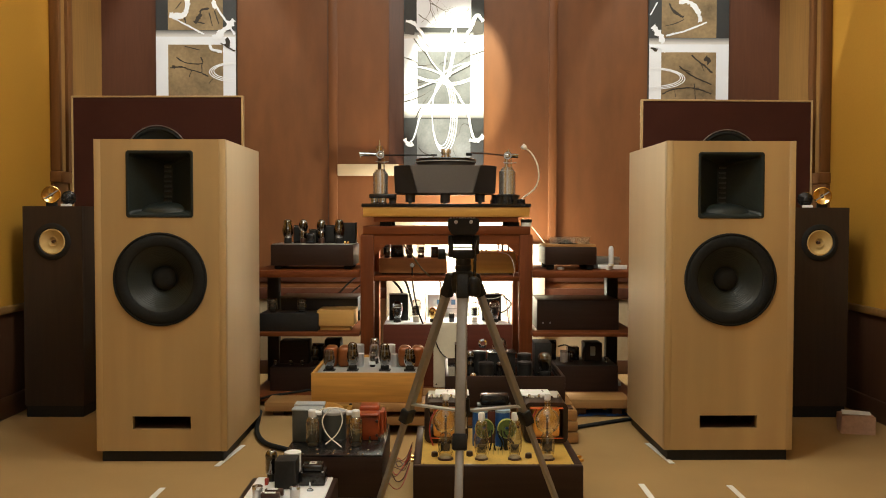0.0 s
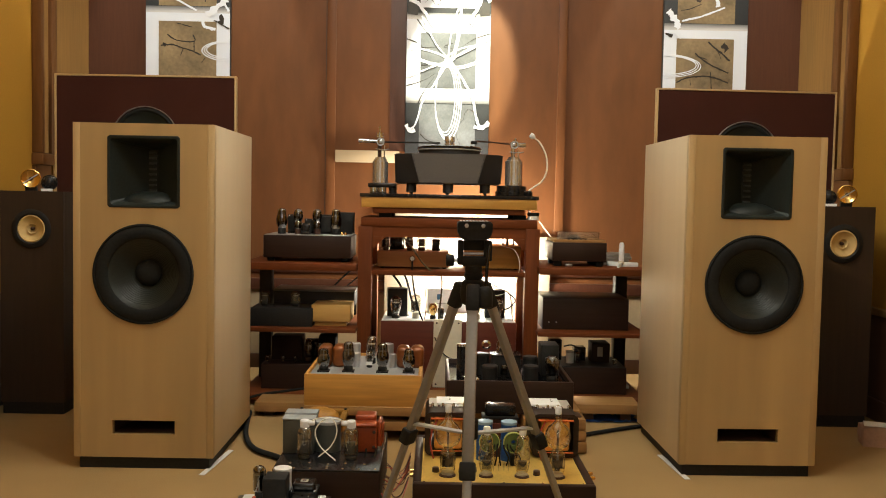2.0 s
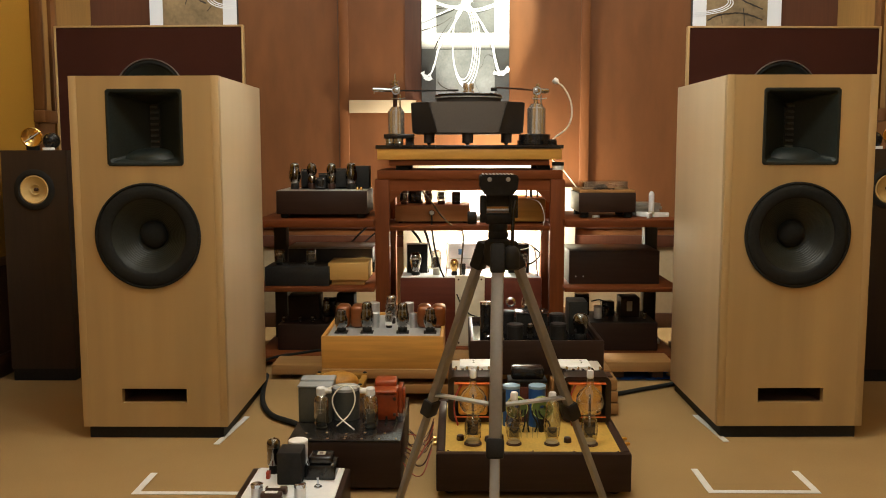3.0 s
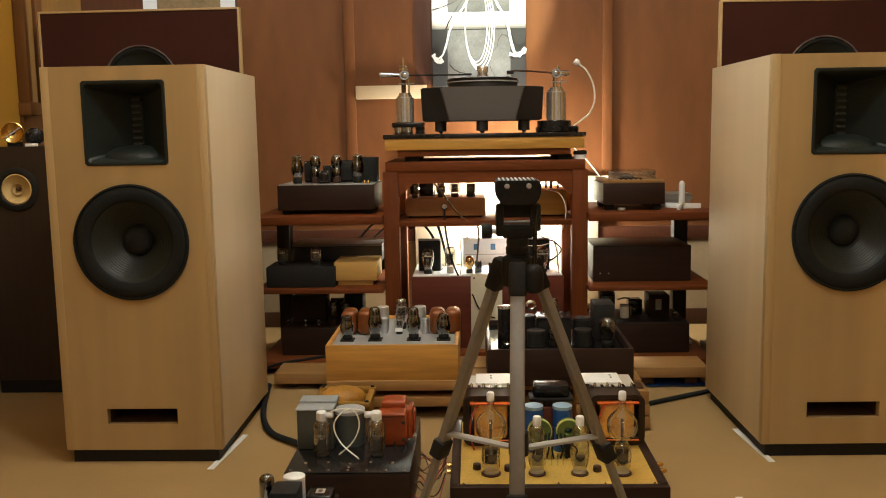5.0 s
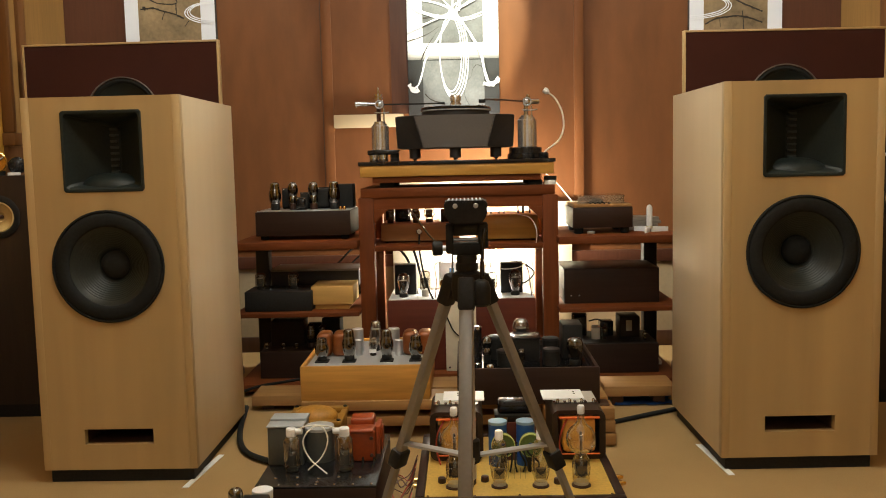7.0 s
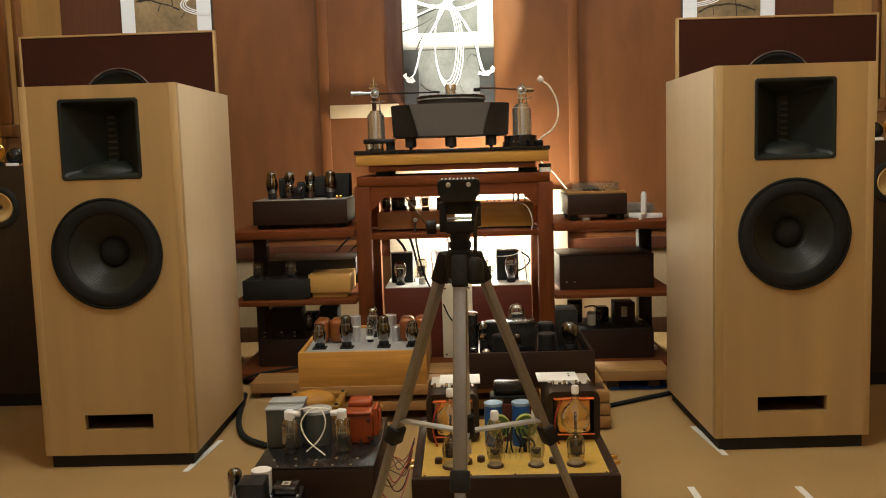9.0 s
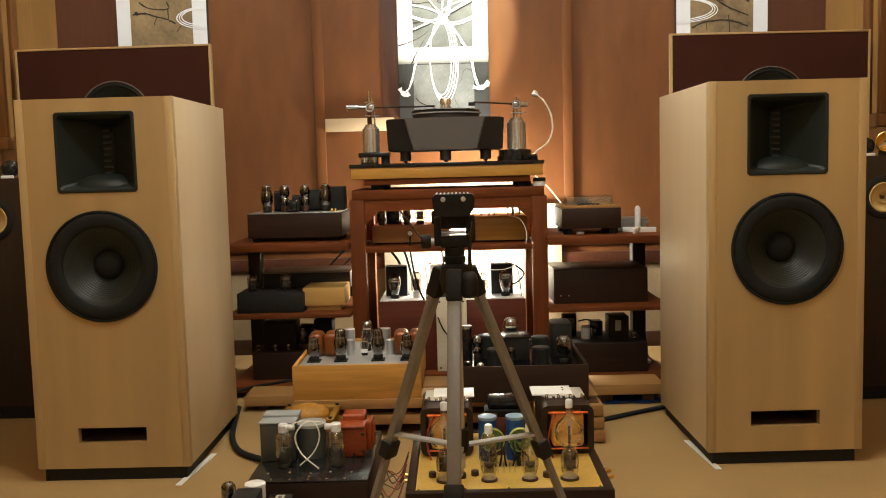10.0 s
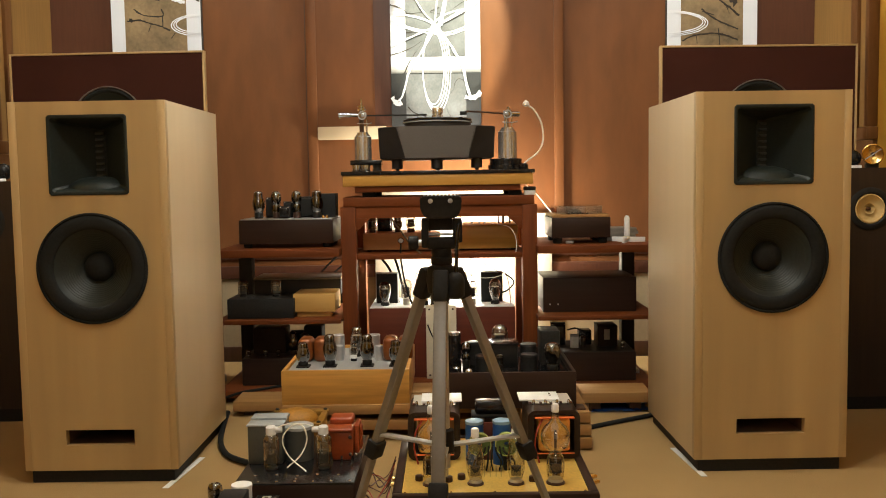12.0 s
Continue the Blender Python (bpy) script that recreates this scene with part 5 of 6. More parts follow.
# ---- lower right shelf ----
a4 = thing("tube_amplifier", (0.695, 3.773, SZ3), "dark walnut amplifier with transformers and cans", "amplifier")
part("chassis", box(-0.157, 0.176, 0.0, 0.25, 0.0, 0.110, 0.003), "walnut_x", a4)
part("top_plate", box(-0.152, 0.171, 0.005, 0.245, 0.1102, 0.113), "charcoal", a4)
transformer(a4, -0.128, -0.072, 0.12, 0.20, 0.1132, 0.200)
can(a4, "capacitor", -0.045, 0.09, 0.1132, 0.162, 0.0165, "white", "grey_plate", "white labelled capacitor can")
valve(a4, (-0.012, 0.09, 0.1132), 0.013, 0.045, "straight", skin="smoke")
block(a4, "transformer", 0.048, 0.125, 0.10, 0.20, 0.1132, 0.195, "brown_enamel", 0.004, "brown enamel transformer")
part("label_plate", box(0.072, 0.094, 0.0975, 0.0995, 0.14, 0.18), "mica", a4)
valve(a4, (0.136, 0.06, 0.1132), 0.010, 0.030, "straight", "chrome", 0.3)
block(a4, "choke", -0.02, 0.03, 0.14, 0.20, 0.1132, 0.17, "black_satin")
part("wire", cable([(-0.07, 0.10, 0.18), (-0.04, 0.09, 0.188), (-0.01, 0.10, 0.175), (0.02, 0.12, 0.17)], 0.003, 8, 6), "rubber", a4)
nb = thing("notebook", (0.87, 3.798, SZ3), "small white notepad lying on low shelf", "notepad")
part("pad", box(-0.034, 0.040, 0.10, 0.24, 0.0, 0.014, 0.001), "white", nb)

# ---- pallet and the amplifiers on the floor ----
pt = thing("pallet", (0.106, 3.156, 0), "low raw wooden pallet of stacked boards on carpet", "pallet")
for k, (y0, y1) in enumerate(((0.0, 0.14), (0.16, 0.30))):
    part("plank", box(-0.464, 0.478, y0, y1, 0.091, 0.121, 0.002), "plank_x", pt)
    part("plank", box(-0.464, 0.47 + 0.008 * k, y0 + 0.004, y1, 0.040, 0.070, 0.002), "plank_x", pt)
for x in (-0.44, -0.03, 0.40):
    part("bearer", box(x, x + 0.05, 0.02, 0.29, 0.0, 0.0398), "dark_wood", pt)
    part("bearer", box(x, x + 0.05, 0.02, 0.29, 0.0702, 0.0908), "dark_wood", pt)

bs = thing("board_stack", (0.49, 3.045, 0), "three stacked raw boards under the dark amplifier", "boards")
for k, (z0, z1) in enumerate(((0.006, 0.041), (0.046, 0.079), (0.083, 0.1168))):
    part("board", box(-0.11, 0.100 - 0.002 * k, 0.002 * k, 0.10, z0, z1, 0.002), "plank_x", bs)
for z0, z1 in ((0.0, 0.0058), (0.0412, 0.0458), (0.0792, 0.0828), (0.117, 0.1211)):
    part("spacer", box(-0.10, 0.085, 0.03, 0.09, z0, z1), "dark_wood", bs)

wb = thing("tube_amplifier", (-0.160, 3.167, 0.1213), "orange pine cased tube amplifier with copper transformers", "amplifier")
for s in (-1, 1):
    x = sorted((s * 0.200, s * 0.188))
    part("side_board", box(*x, 0.0125, 0.4275, 0.0, 0.108, 0.002), "pine_x", wb)
part("front_board", box(-0.200, 0.200, 0.0, 0.012, 0.0, 0.108, 0.002), "pine_x", wb, "orange pine front board with knots")
part("back_board", box(-0.200, 0.200, 0.428, 0.44, 0.0, 0.108, 0.002), "pine_x", wb)
part("top_plate", box(-0.187, 0.187, 0.0128, 0.427, 0.094, 0.099), "grey_plate", wb, "grey metal top plate")
for x, h in ((-0.147, 0.076), (-0.060, 0.102), (0.060, 0.100), (0.153, 0.080)):
    part("socket_plate", box(x - 0.021, x + 0.021, 0.085, 0.127, 0.0992, 0.103), "black", wb)
    valve(wb, (x, 0.106, 0.1032), 0.0225, h, "bottle", "black", 0.16, "smoke")
for x0 in (-0.176, -0.125, 0.106, 0.156):
    part("transformer", box(x0, x0 + 0.049, 0.17, 0.25, 0.0992, 0.178, 0.017, 4), "copper", wb, "copper coloured transformer")
for x, y in ((-0.048, 0.25), (0.073, 0.25), (-0.040, 0.20), (0.092, 0.19)):
    can(wb, "capacitor", x, y, 0.0992, 0.178 if y > 0.22 else 0.150, 0.019 if y > 0.22 else 0.013, "steel", None, "bright metal capacitor can")
valve(wb, (0.010, 0.27, 0.0992), 0.022, 0.102, "bottle", "black", 0.2)
valve(wb, (0.008, 0.19, 0.0992), 0.015, 0.060, "bottle", "black", 0.3)
part("label_plate", box(-0.004, 0.020, 0.173, 0.1745, 0.110, 0.122), "white", wb)

da = thing("tube_amplifier", (0.337, 3.09, 0.1213), "dark walnut cased amplifier crowded with black cans", "amplifier")
part("front_board", box(-0.212, 0.212, 0.0, 0.012, 0.0, 0.110, 0.002), "walnut_x", da)
part("back_board", box(-0.212, 0.212, 0.408, 0.42, 0.0, 0.110, 0.002), "walnut_x", da)
for s in (-1, 1):
    x = sorted((s * 0.212, s * 0.200))
    part("side_board", box(*x, 0.0122, 0.4078, 0.0, 0.110, 0.002), "walnut_x", da)
part("top_plate", box(-0.1995, 0.1995, 0.0125, 0.4075, 0.088, 0.093), "black_gloss", da, "polished black top plate")
can(da, "capacitor", -0.155, 0.17, 0.0932, 0.205, 0.021, "black_satin", "chrome", "tall black can with bright lid")
can(da, "tube_shield", -0.150, 0.075, 0.0932, 0.113, 0.011, "chrome")
valve(da, (-0.118, 0.16, 0.0932), 0.017, 0.085, "globe", "black", 0.3, "smoke")
for x, y, h, r in ((-0.062, 0.12, 0.140, 0.027), (-0.085, 0.22, 0.165, 0.027), (0.080, 0.12, 0.142, 0.026), (0.085, 0.20, 0.160, 0.026)):
    can(da, "capacitor", x, y, 0.0932, h, r, "black", "charcoal")
block(da, "transformer", -0.052, 0.048, 0.16, 0.25, 0.0932, 0.166, "black", 0.002, "black square transformer")
part("lid", box(-0.056, 0.052, 0.156, 0.254, 0.1662, 0.170, 0.001), "black_satin", da)
valve(da, (-0.002, 0.30, 0.0932), 0.028, 0.116, "pear", "black", 0.2, "glass")
valve(da, (-0.012, 0.13, 0.0932), 0.012, 0.050, "straight", "black", 0.3, "smoke")
block(da, "transformer", 0.122, 0.185, 0.18, 0.28, 0.0932, 0.205, "black", 0.004)
valve(da, (0.152, 0.11, 0.0932), 0.026, 0.088, "pear", "black", 0.2, "smoke")
part("polished_cap", turned([(0.006, 0.0), (0.011, 0.003), (0.0135, 0.009), (0.0125, 0.016), (0.008, 0.021), (0.0, 0.023)], (-0.112, 0.045, 0.0932), 24), "chrome", da, "polished round cap")
part("meter", hoop([(0.010, 0), (0.017, 0), (0.017, 0.008), (0.010, 0.010)], (-0.07, 0.23, 0.195), 20), "chrome", da)

# gold-topped amplifier
ga = thing("tube_amplifier", (0.2665, 2.364, 0), "walnut amplifier with gold top and white-capped tubes", "amplifier")
foot_set(ga, -0.20, 0.20, 0.05, 0.33, 0.018, 0.016)
for s in (-1, 1):
    x = sorted((s * 0.2335, s * 0.2125))
    part("side_board", box(*x, 0.0225, 0.4575, 0.0182, 0.1125, 0.004), "walnut_x", ga)
part("front_board", box(-0.2335, 0.2335, 0.0, 0.022, 0.0182, 0.1125, 0.004), "walnut_x", ga)
part("back_board", box(-0.2335, 0.2335, 0.458, 0.48, 0.0182, 0.1125, 0.004), "walnut_x", ga)
part("top_plate", slab(bmesh.new(), rounded(-0.212, 0.212, 0.0225, 0.4575, 0.012), 0.104, 0.1085), "gold_plate", ga, "brushed gold top plate")
GZ = 0.1087
for x in (-0.1440, 0.1435):
    valve(ga, (x, 0.085, GZ), 0.034, 0.170, "double", "mica", 0.07, "glass", (0.0085, 0.020), ring="bakelite", core_top=0.30)
for x in (-0.0425, 0.0515):
    valve(ga, (x, 0.085, GZ), 0.0215, 0.113, "bottle", "mica", 0.10, "glass", (0.0095, 0.022), getter=False, ring="bakelite", core_top=0.30)
for s, cx in ((-1, -0.141), (1, 0.161)):
    tr = part("transformer", pierced([(cx + p, 0.1735 + q) for p, q in rounded(-0.066, 0.066, -0.064, 0.060, 0.020)], [[(cx + p, 0.1735 + q) for p, q in rounded(-0.051, 0.051, -0.046, 0.048, 0.003)]], 0.262, 0.440), "brown_enamel", ga, "brown rounded transformer frame")
    part("bobbin", box(cx - 0.040, cx + 0.040, 0.250, 0.452, 0.130, 0.217, 0.010, 3), "amber", tr, "amber taped winding")
    part("flange", box(cx - 0.0495, cx + 0.0495, 0.242, 0.2495, 0.128, 0.1295), "orange", tr)
    part("flange", box(cx - 0.0495, cx + 0.0495, 0.242, 0.258, 0.2175, 0.2195), "orange", tr)
    part("terminal_board", box(cx - 0.054 + (0.020 if s < 0 else -0.026), cx + 0.052 + (0.020 if s < 0 else -0.026), 0.352, 0.440, 0.2358, 0.240, 0.001), "white", tr, "white terminal board")
    for k in range(4):
        part("terminal", turned([(0.004, 0), (0.004, 0.010), (0.0025, 0.0122)], (cx - 0.045 + 0.03 * k, 0.325, 0.2336), 10), "chrome", tr)
    for z in (0.0, 0.010):
        part("mark", box(cx + 0.002, cx + 0.007, 0.392 + 2.0 * z, 0.400 + 2.0 * z, 0.2402, 0.2406), "charcoal", tr)
    part("terminal_rail", box(cx - 0.056, cx + 0.056, 0.332, 0.438, 0.2336, 0.2356, 0.0008), "mica", tr)
    for k in range(5):
        part("solder_tag", box(cx - 0.056 + 0.026 * k, cx - 0.049 + 0.026 * k, 0.322, 0.346, 0.2357, 0.2368), "chrome", tr)
    part("lead", cable([(cx - 0.03, 0.25, 0.215), (cx - 0.045, 0.235, 0.19), (cx - 0.05, 0.24, 0.15), (cx - 0.04, 0.235, GZ)], 0.0022, 6, 6), "red_wire", tr)
for x in (-0.040, 0.028):
    can(ga, "capacitor", x, 0.240, GZ, 0.216, 0.0225, "blue", "pale_blue", "blue capacitor with pale top")
for x in (-0.029, 0.037):
    coil = part("coil", hoop([(0.006, 0.004), (0.009, 0.0), (0.0262, 0.0), (0.0262, 0.024), (0.009, 0.024), (0.006, 0.020)], (x, 0.205, 0.172), 28), "green", ga, "green wound coil")
    part("core_ring", hoop([(0.0263, 0.016), (0.0286, 0.016), (0.0286, 0.025), (0.0263, 0.025)], (x, 0.205, 0.172), 28), "lime", coil, "lime green core edge")
    block(coil, "clamp", x - 0.008, x + 0.008, 0.180, 0.204, GZ, 0.140, "black", 0.001)
block(ga, "choke", -0.036, 0.052, 0.300, 0.350, 0.215, 0.248, "black_satin", 0.007, "black rounded choke")
part("bracket", box(-0.045, 0.060, 0.295, 0.355, 0.208, 0.2148, 0.001), "black", ga)
part("bracket", box(-0.012, 0.025, 0.305, 0.345, GZ, 0.2078, 0.001), "bakelite", ga)
part("terminal_board", box(-0.060, 0.056, 0.262, 0.267, GZ, 0.205, 0.001), "mahogany", ga, "dark red terminal board")
for k in range(7):
    x = -0.046 + 0.016 * k
    part("lead", cable([(x, 0.175, GZ + 0.002), (x + 0.004 * (-1) ** k, 0.168, 0.135), (x * 0.6, 0.176, 0.158), (x * 0.5 + 0.003, 0.196, 0.176 + 0.005 * (k % 3))], 0.0022, 6, 5), "rubber", ga)
for x in (-0.02, -0.006, 0.008, 0.02):
    part("terminal_pin", cyl(0.0012, 0.026, (x, 0.135, GZ), 8), "chrome", ga)
for x, y in ((-0.175, 0.115), (-0.105, 0.105), (0.092, 0.10), (0.15, 0.13), (-0.075, 0.12)):
    part("knob", turned([(0.009, 0), (0.010, 0.002), (0.009, 0.012), (0.006, 0.014), (0, 0.014)], (x, y, GZ), 16), "bakelite", ga)
for x in (-0.205, -0.1, 0.0, 0.1, 0.205):
    for y in (0.030, 0.45):
        part("screw", turned([(0.003, 0), (0.002, 0.0016), (0, 0.002)], (x, y, 0.1087), 8), "chrome", ga)
for x in (-0.236, 0.2365):
    for y in (0.16, 0.20):
        part("terminal", turned([(0.006, 0), (0.006, 0.016), (0.0035, 0.024)], (x - 0.008 if x < 0 else x - 0.002, y, 0.085), 12, "x"), "brass", ga)

# black amplifier with capped tubes
ba = thing("tube_amplifier", (-0.1915, 2.402, 0), "black topped amplifier with white-capped tubes and red transformer", "amplifier")
foot_set(ba, -0.11, 0.11, 0.04, 0.34, 0.012, 0.014)
part("body", box(-0.138, 0.138, 0.0, 0.385, 0.0122, 0.127, 0.003), "walnut_x", ba)
part("top_plate", box(-0.1375, 0.1375, 0.0006, 0.384, 0.1272, 0.132, 0.001), "black_satin", ba, "black enamelled top plate")
BZ = 0.1322
for k in range(7):
    for y in (0.012, 0.372):
        part("screw", turned([(0.0034, 0), (0.0026, 0.0018), (0, 0.0024)], (-0.126 + 0.042 * k, y, BZ), 8), "satin", ba)
for x, y in ((-0.10, 0.055), (-0.05, 0.06), (0.0, 0.05), (0.045, 0.06), (0.095, 0.055), (0.0, 0.028)):
    part("screw", turned([(0.004, 0), (0.003, 0.002), (0, 0.003)], (x, y, BZ), 8), "satin", ba)
gc = block(ba, "transformer_can", -0.135, -0.050, 0.140, 0.235, BZ, 0.2255, "hammer", 0.004, "grey hammered transformer can")
part("lid", box(-0.137, -0.048, 0.138, 0.187, 0.2257, 0.230, 0.002), "blue_grey", gc)
part("lid", box(-0.137, -0.048, 0.189, 0.238, 0.2257, 0.2345, 0.002), "blue_grey", gc)
can(ba, "round_can", -0.018, 0.190, BZ, 0.214, 0.0365, "hammer", "grey_plate", "round grey can with pale lid")
rt = block(ba, "transformer", 0.056, 0.120, 0.163, 0.262, BZ, 0.203, "red_enamel", 0.005, "red enamelled transformer")
part("cover", box(0.050, 0.118, 0.156, 0.208, 0.2032, 0.2125, 0.004, 3), "red_enamel", rt)
part("cover", box(0.056, 0.114, 0.210, 0.268, 0.2032, 0.2255, 0.006, 3), "red_enamel", rt)
part("flange", box(0.1202, 0.132, 0.18, 0.25, 0.145, 0.214, 0.003), "red_enamel", rt)
part("side_strap", box(0.1322, 0.137, 0.196, 0.232, 0.150, 0.206, 0.002), "red_enamel", rt)
for x in (0.062, 0.112):
    for z in (0.148, 0.190):
        part("bolt", turned([(0.0045, 0), (0.0045, 0.003), (0.002, 0.005)], (x, 0.163, z), 8, "y"), "bakelite", rt)
for x in (0.068, 0.092, 0.118):
    part("terminal", cyl(0.003, 0.016, (x, 0.150, BZ), 8), "chrome", rt)
for x in (-0.070, 0.055):
    valve(ba, (x, 0.105, BZ), 0.0198, 0.086, "straight", "hammer", 0.08, "glass", (0.0125, 0.021), getter=False, core="hammer", core_top=0.5)
for x, k in ((-0.070, 1), (0.055, -1)):
    part("cap_nozzle", cyl(0.0075, 0.021, (x + 0.006 if k > 0 else x - 0.027, 0.105, 0.2275), 16, "x", 0.002), "ceramic", ba, "white ceramic cap outlet")
bm = tube(bmesh.new(), [(-0.060, 0.104, 0.228), (-0.034, 0.10, 0.241), (0.004, 0.095, 0.241), (0.018, 0.09, 0.210), (0.004, 0.085, 0.172), (-0.028, 0.075, 0.144)], 0.0018, 8, 8)
part("wire", bm, "white_wire", ba, "white grid lead")
bm = tube(bmesh.new(), [(0.045, 0.104, 0.228), (0.018, 0.10, 0.240), (-0.016, 0.09, 0.241), (-0.039, 0.085, 0.210), (-0.024, 0.08, 0.170), (0.018, 0.065, 0.138)], 0.0018, 8, 8)
part("wire", bm, "white_wire", ba, "white grid lead")

# white-topped amplifier in front
wa = thing("tube_amplifier", (-0.280, 1.948, 0), "small amplifier with white top plate and black transformers", "amplifier")
foot_set(wa, -0.08, 0.08, 0.04, 0.31, 0.010, 0.012)
part("frame", box(-0.114, 0.114, 0.0, 0.366, 0.0102, 0.094, 0.003), "walnut_x", wa)
part("top_plate", box(-0.098, 0.102, 0.010, 0.356, 0.0942, 0.0985, 0.001), "white", wa, "white enamel top plate")
WZ = 0.0987
valve(wa, (-0.056, 0.322, WZ), 0.0155, 0.082, "straight", "black", 0.25, "smoke")
block(wa, "fuse_clip", -0.066, -0.058, 0.280, 0.295, WZ, WZ + 0.016, "red_wire", 0.001)
block(wa, "transformer", -0.034, 0.020, 0.245, 0.308, WZ, 0.172, "black", 0.003, "black square transformer")
can(wa, "capacitor", -0.001, 0.332, WZ, 0.172, 0.0215, "ceramic", "white", "white round capacitor")
t2 = block(wa, "transformer", 0.022, 0.090, 0.275, 0.34, WZ, 0.132, "black_satin", 0.003, "black stepped transformer")
part("cap_bell", box(0.030, 0.082, 0.282, 0.333, 0.1322, 0.150, 0.005, 3), "black_satin", t2)
part("label_plate", box(0.047, 0.065, 0.298, 0.319, 0.1502, 0.1508), "mica", t2)
part("label_mark", box(0.052, 0.060, 0.303, 0.314, 0.1509, 0.1513), "bakelite", t2)
for x in (0.028, 0.084):
    part("bolt", turned([(0.0034, 0), (0.0034, 0.003), (0.0015, 0.004)], (x, 0.281, 0.1322), 8), "chrome", t2)
part("switch", turned([(0.009, 0), (0.009, 0.002), (0.005, 0.003), (0.005, 0.006), (0.002, 0.007), (0.003, 0.022), (0, 0.023)], (0.058, 0.235, WZ), 14), "chrome", wa, "chrome toggle switch")
for x in (-0.062, 0.030):
    can(wa, "tube_shield", x, 0.172, WZ, WZ + 0.030, 0.0125, "steel", "chrome")
for k, y in enumerate((0.155, 0.185)):
    cp = part("capacitor", cyl(0.009, 0.046, (-0.05 + 0.004 * k, y, WZ + 0.012), 16, "x", 0.002), "bakelite", wa, "brown axial capacitor")
    part("label_plate", box(-0.04, -0.014, y - 0.0094, y + 0.002, WZ + 0.0205, WZ + 0.0214), "white", cp)
for x in (-0.095, -0.04, 0.04, 0.095):
    for y in (0.02, 0.12, 0.348):
        part("screw", turned([(0.0025, 0), (0.0018, 0.0014), (0, 0.0018)], (x, y, WZ), 8), "steel", wa)

# bare transformer between the amplifiers
yt = thing("bare_transformer", (-0.302, 2.866, 0), "large brown transformer with mustard taped winding", "transformer")
part("core", box(-0.046, 0.102, 0.004, 0.160, 0.0, 0.128, 0.003), "mustard", yt)
for y in (-0.004, 0.140):
    part("clamp_bar", box(-0.052, 0.108, y, y + 0.026, 0.1282, 0.144, 0.003), "mustard", yt, "ochre steel clamp bar")
for x in (-0.052, 0.090):
    part("clamp_bar", box(x, x + 0.018, 0.0222, 0.1398, 0.1282, 0.142, 0.003), "mustard", yt, "ochre steel clamp bar")
part("winding", turned([(0.062, 0.0), (0.063, 0.008), (0.058, 0.020), (0.045, 0.029), (0.028, 0.035), (0.0, 0.038)], (0.024, 0.084, 0.1282), 32, "z", Matrix.Diagonal((1.0, 0.82, 1.0, 1))), "amber_tape", yt, "bulging ochre taped winding", sharp=70)
for x in (-0.043, 0.099):
    for y in (0.009, 0.153):
        part("bolt", turned([(0.006, 0), (0.006, 0.003), (0.003, 0.005)], (x, y, 0.1442), 6), "black", yt)


# ---- camera tripod in front of the amplifiers ----
def rail(bm, a, b, w, d, out, bev=0.0):
    """A flat bar from a to b whose thin side faces the direction out."""
    a, b = Vector(a), Vector(b)
    z = (b - a).normalized()
    x = Vector(out).cross(z).normalized()
    m = Matrix((x, z.cross(x), z)).transposed().to_4x4()
    start = len(bm.verts)
    bx(bm, -w / 2, w / 2, -d / 2, d / 2, 0, (b - a).length, bev)
    bm.verts.ensure_lookup_table()
    bmesh.ops.transform(bm, matrix=Matrix.Translation(a) @ m, verts=bm.verts[start:])
    return bm


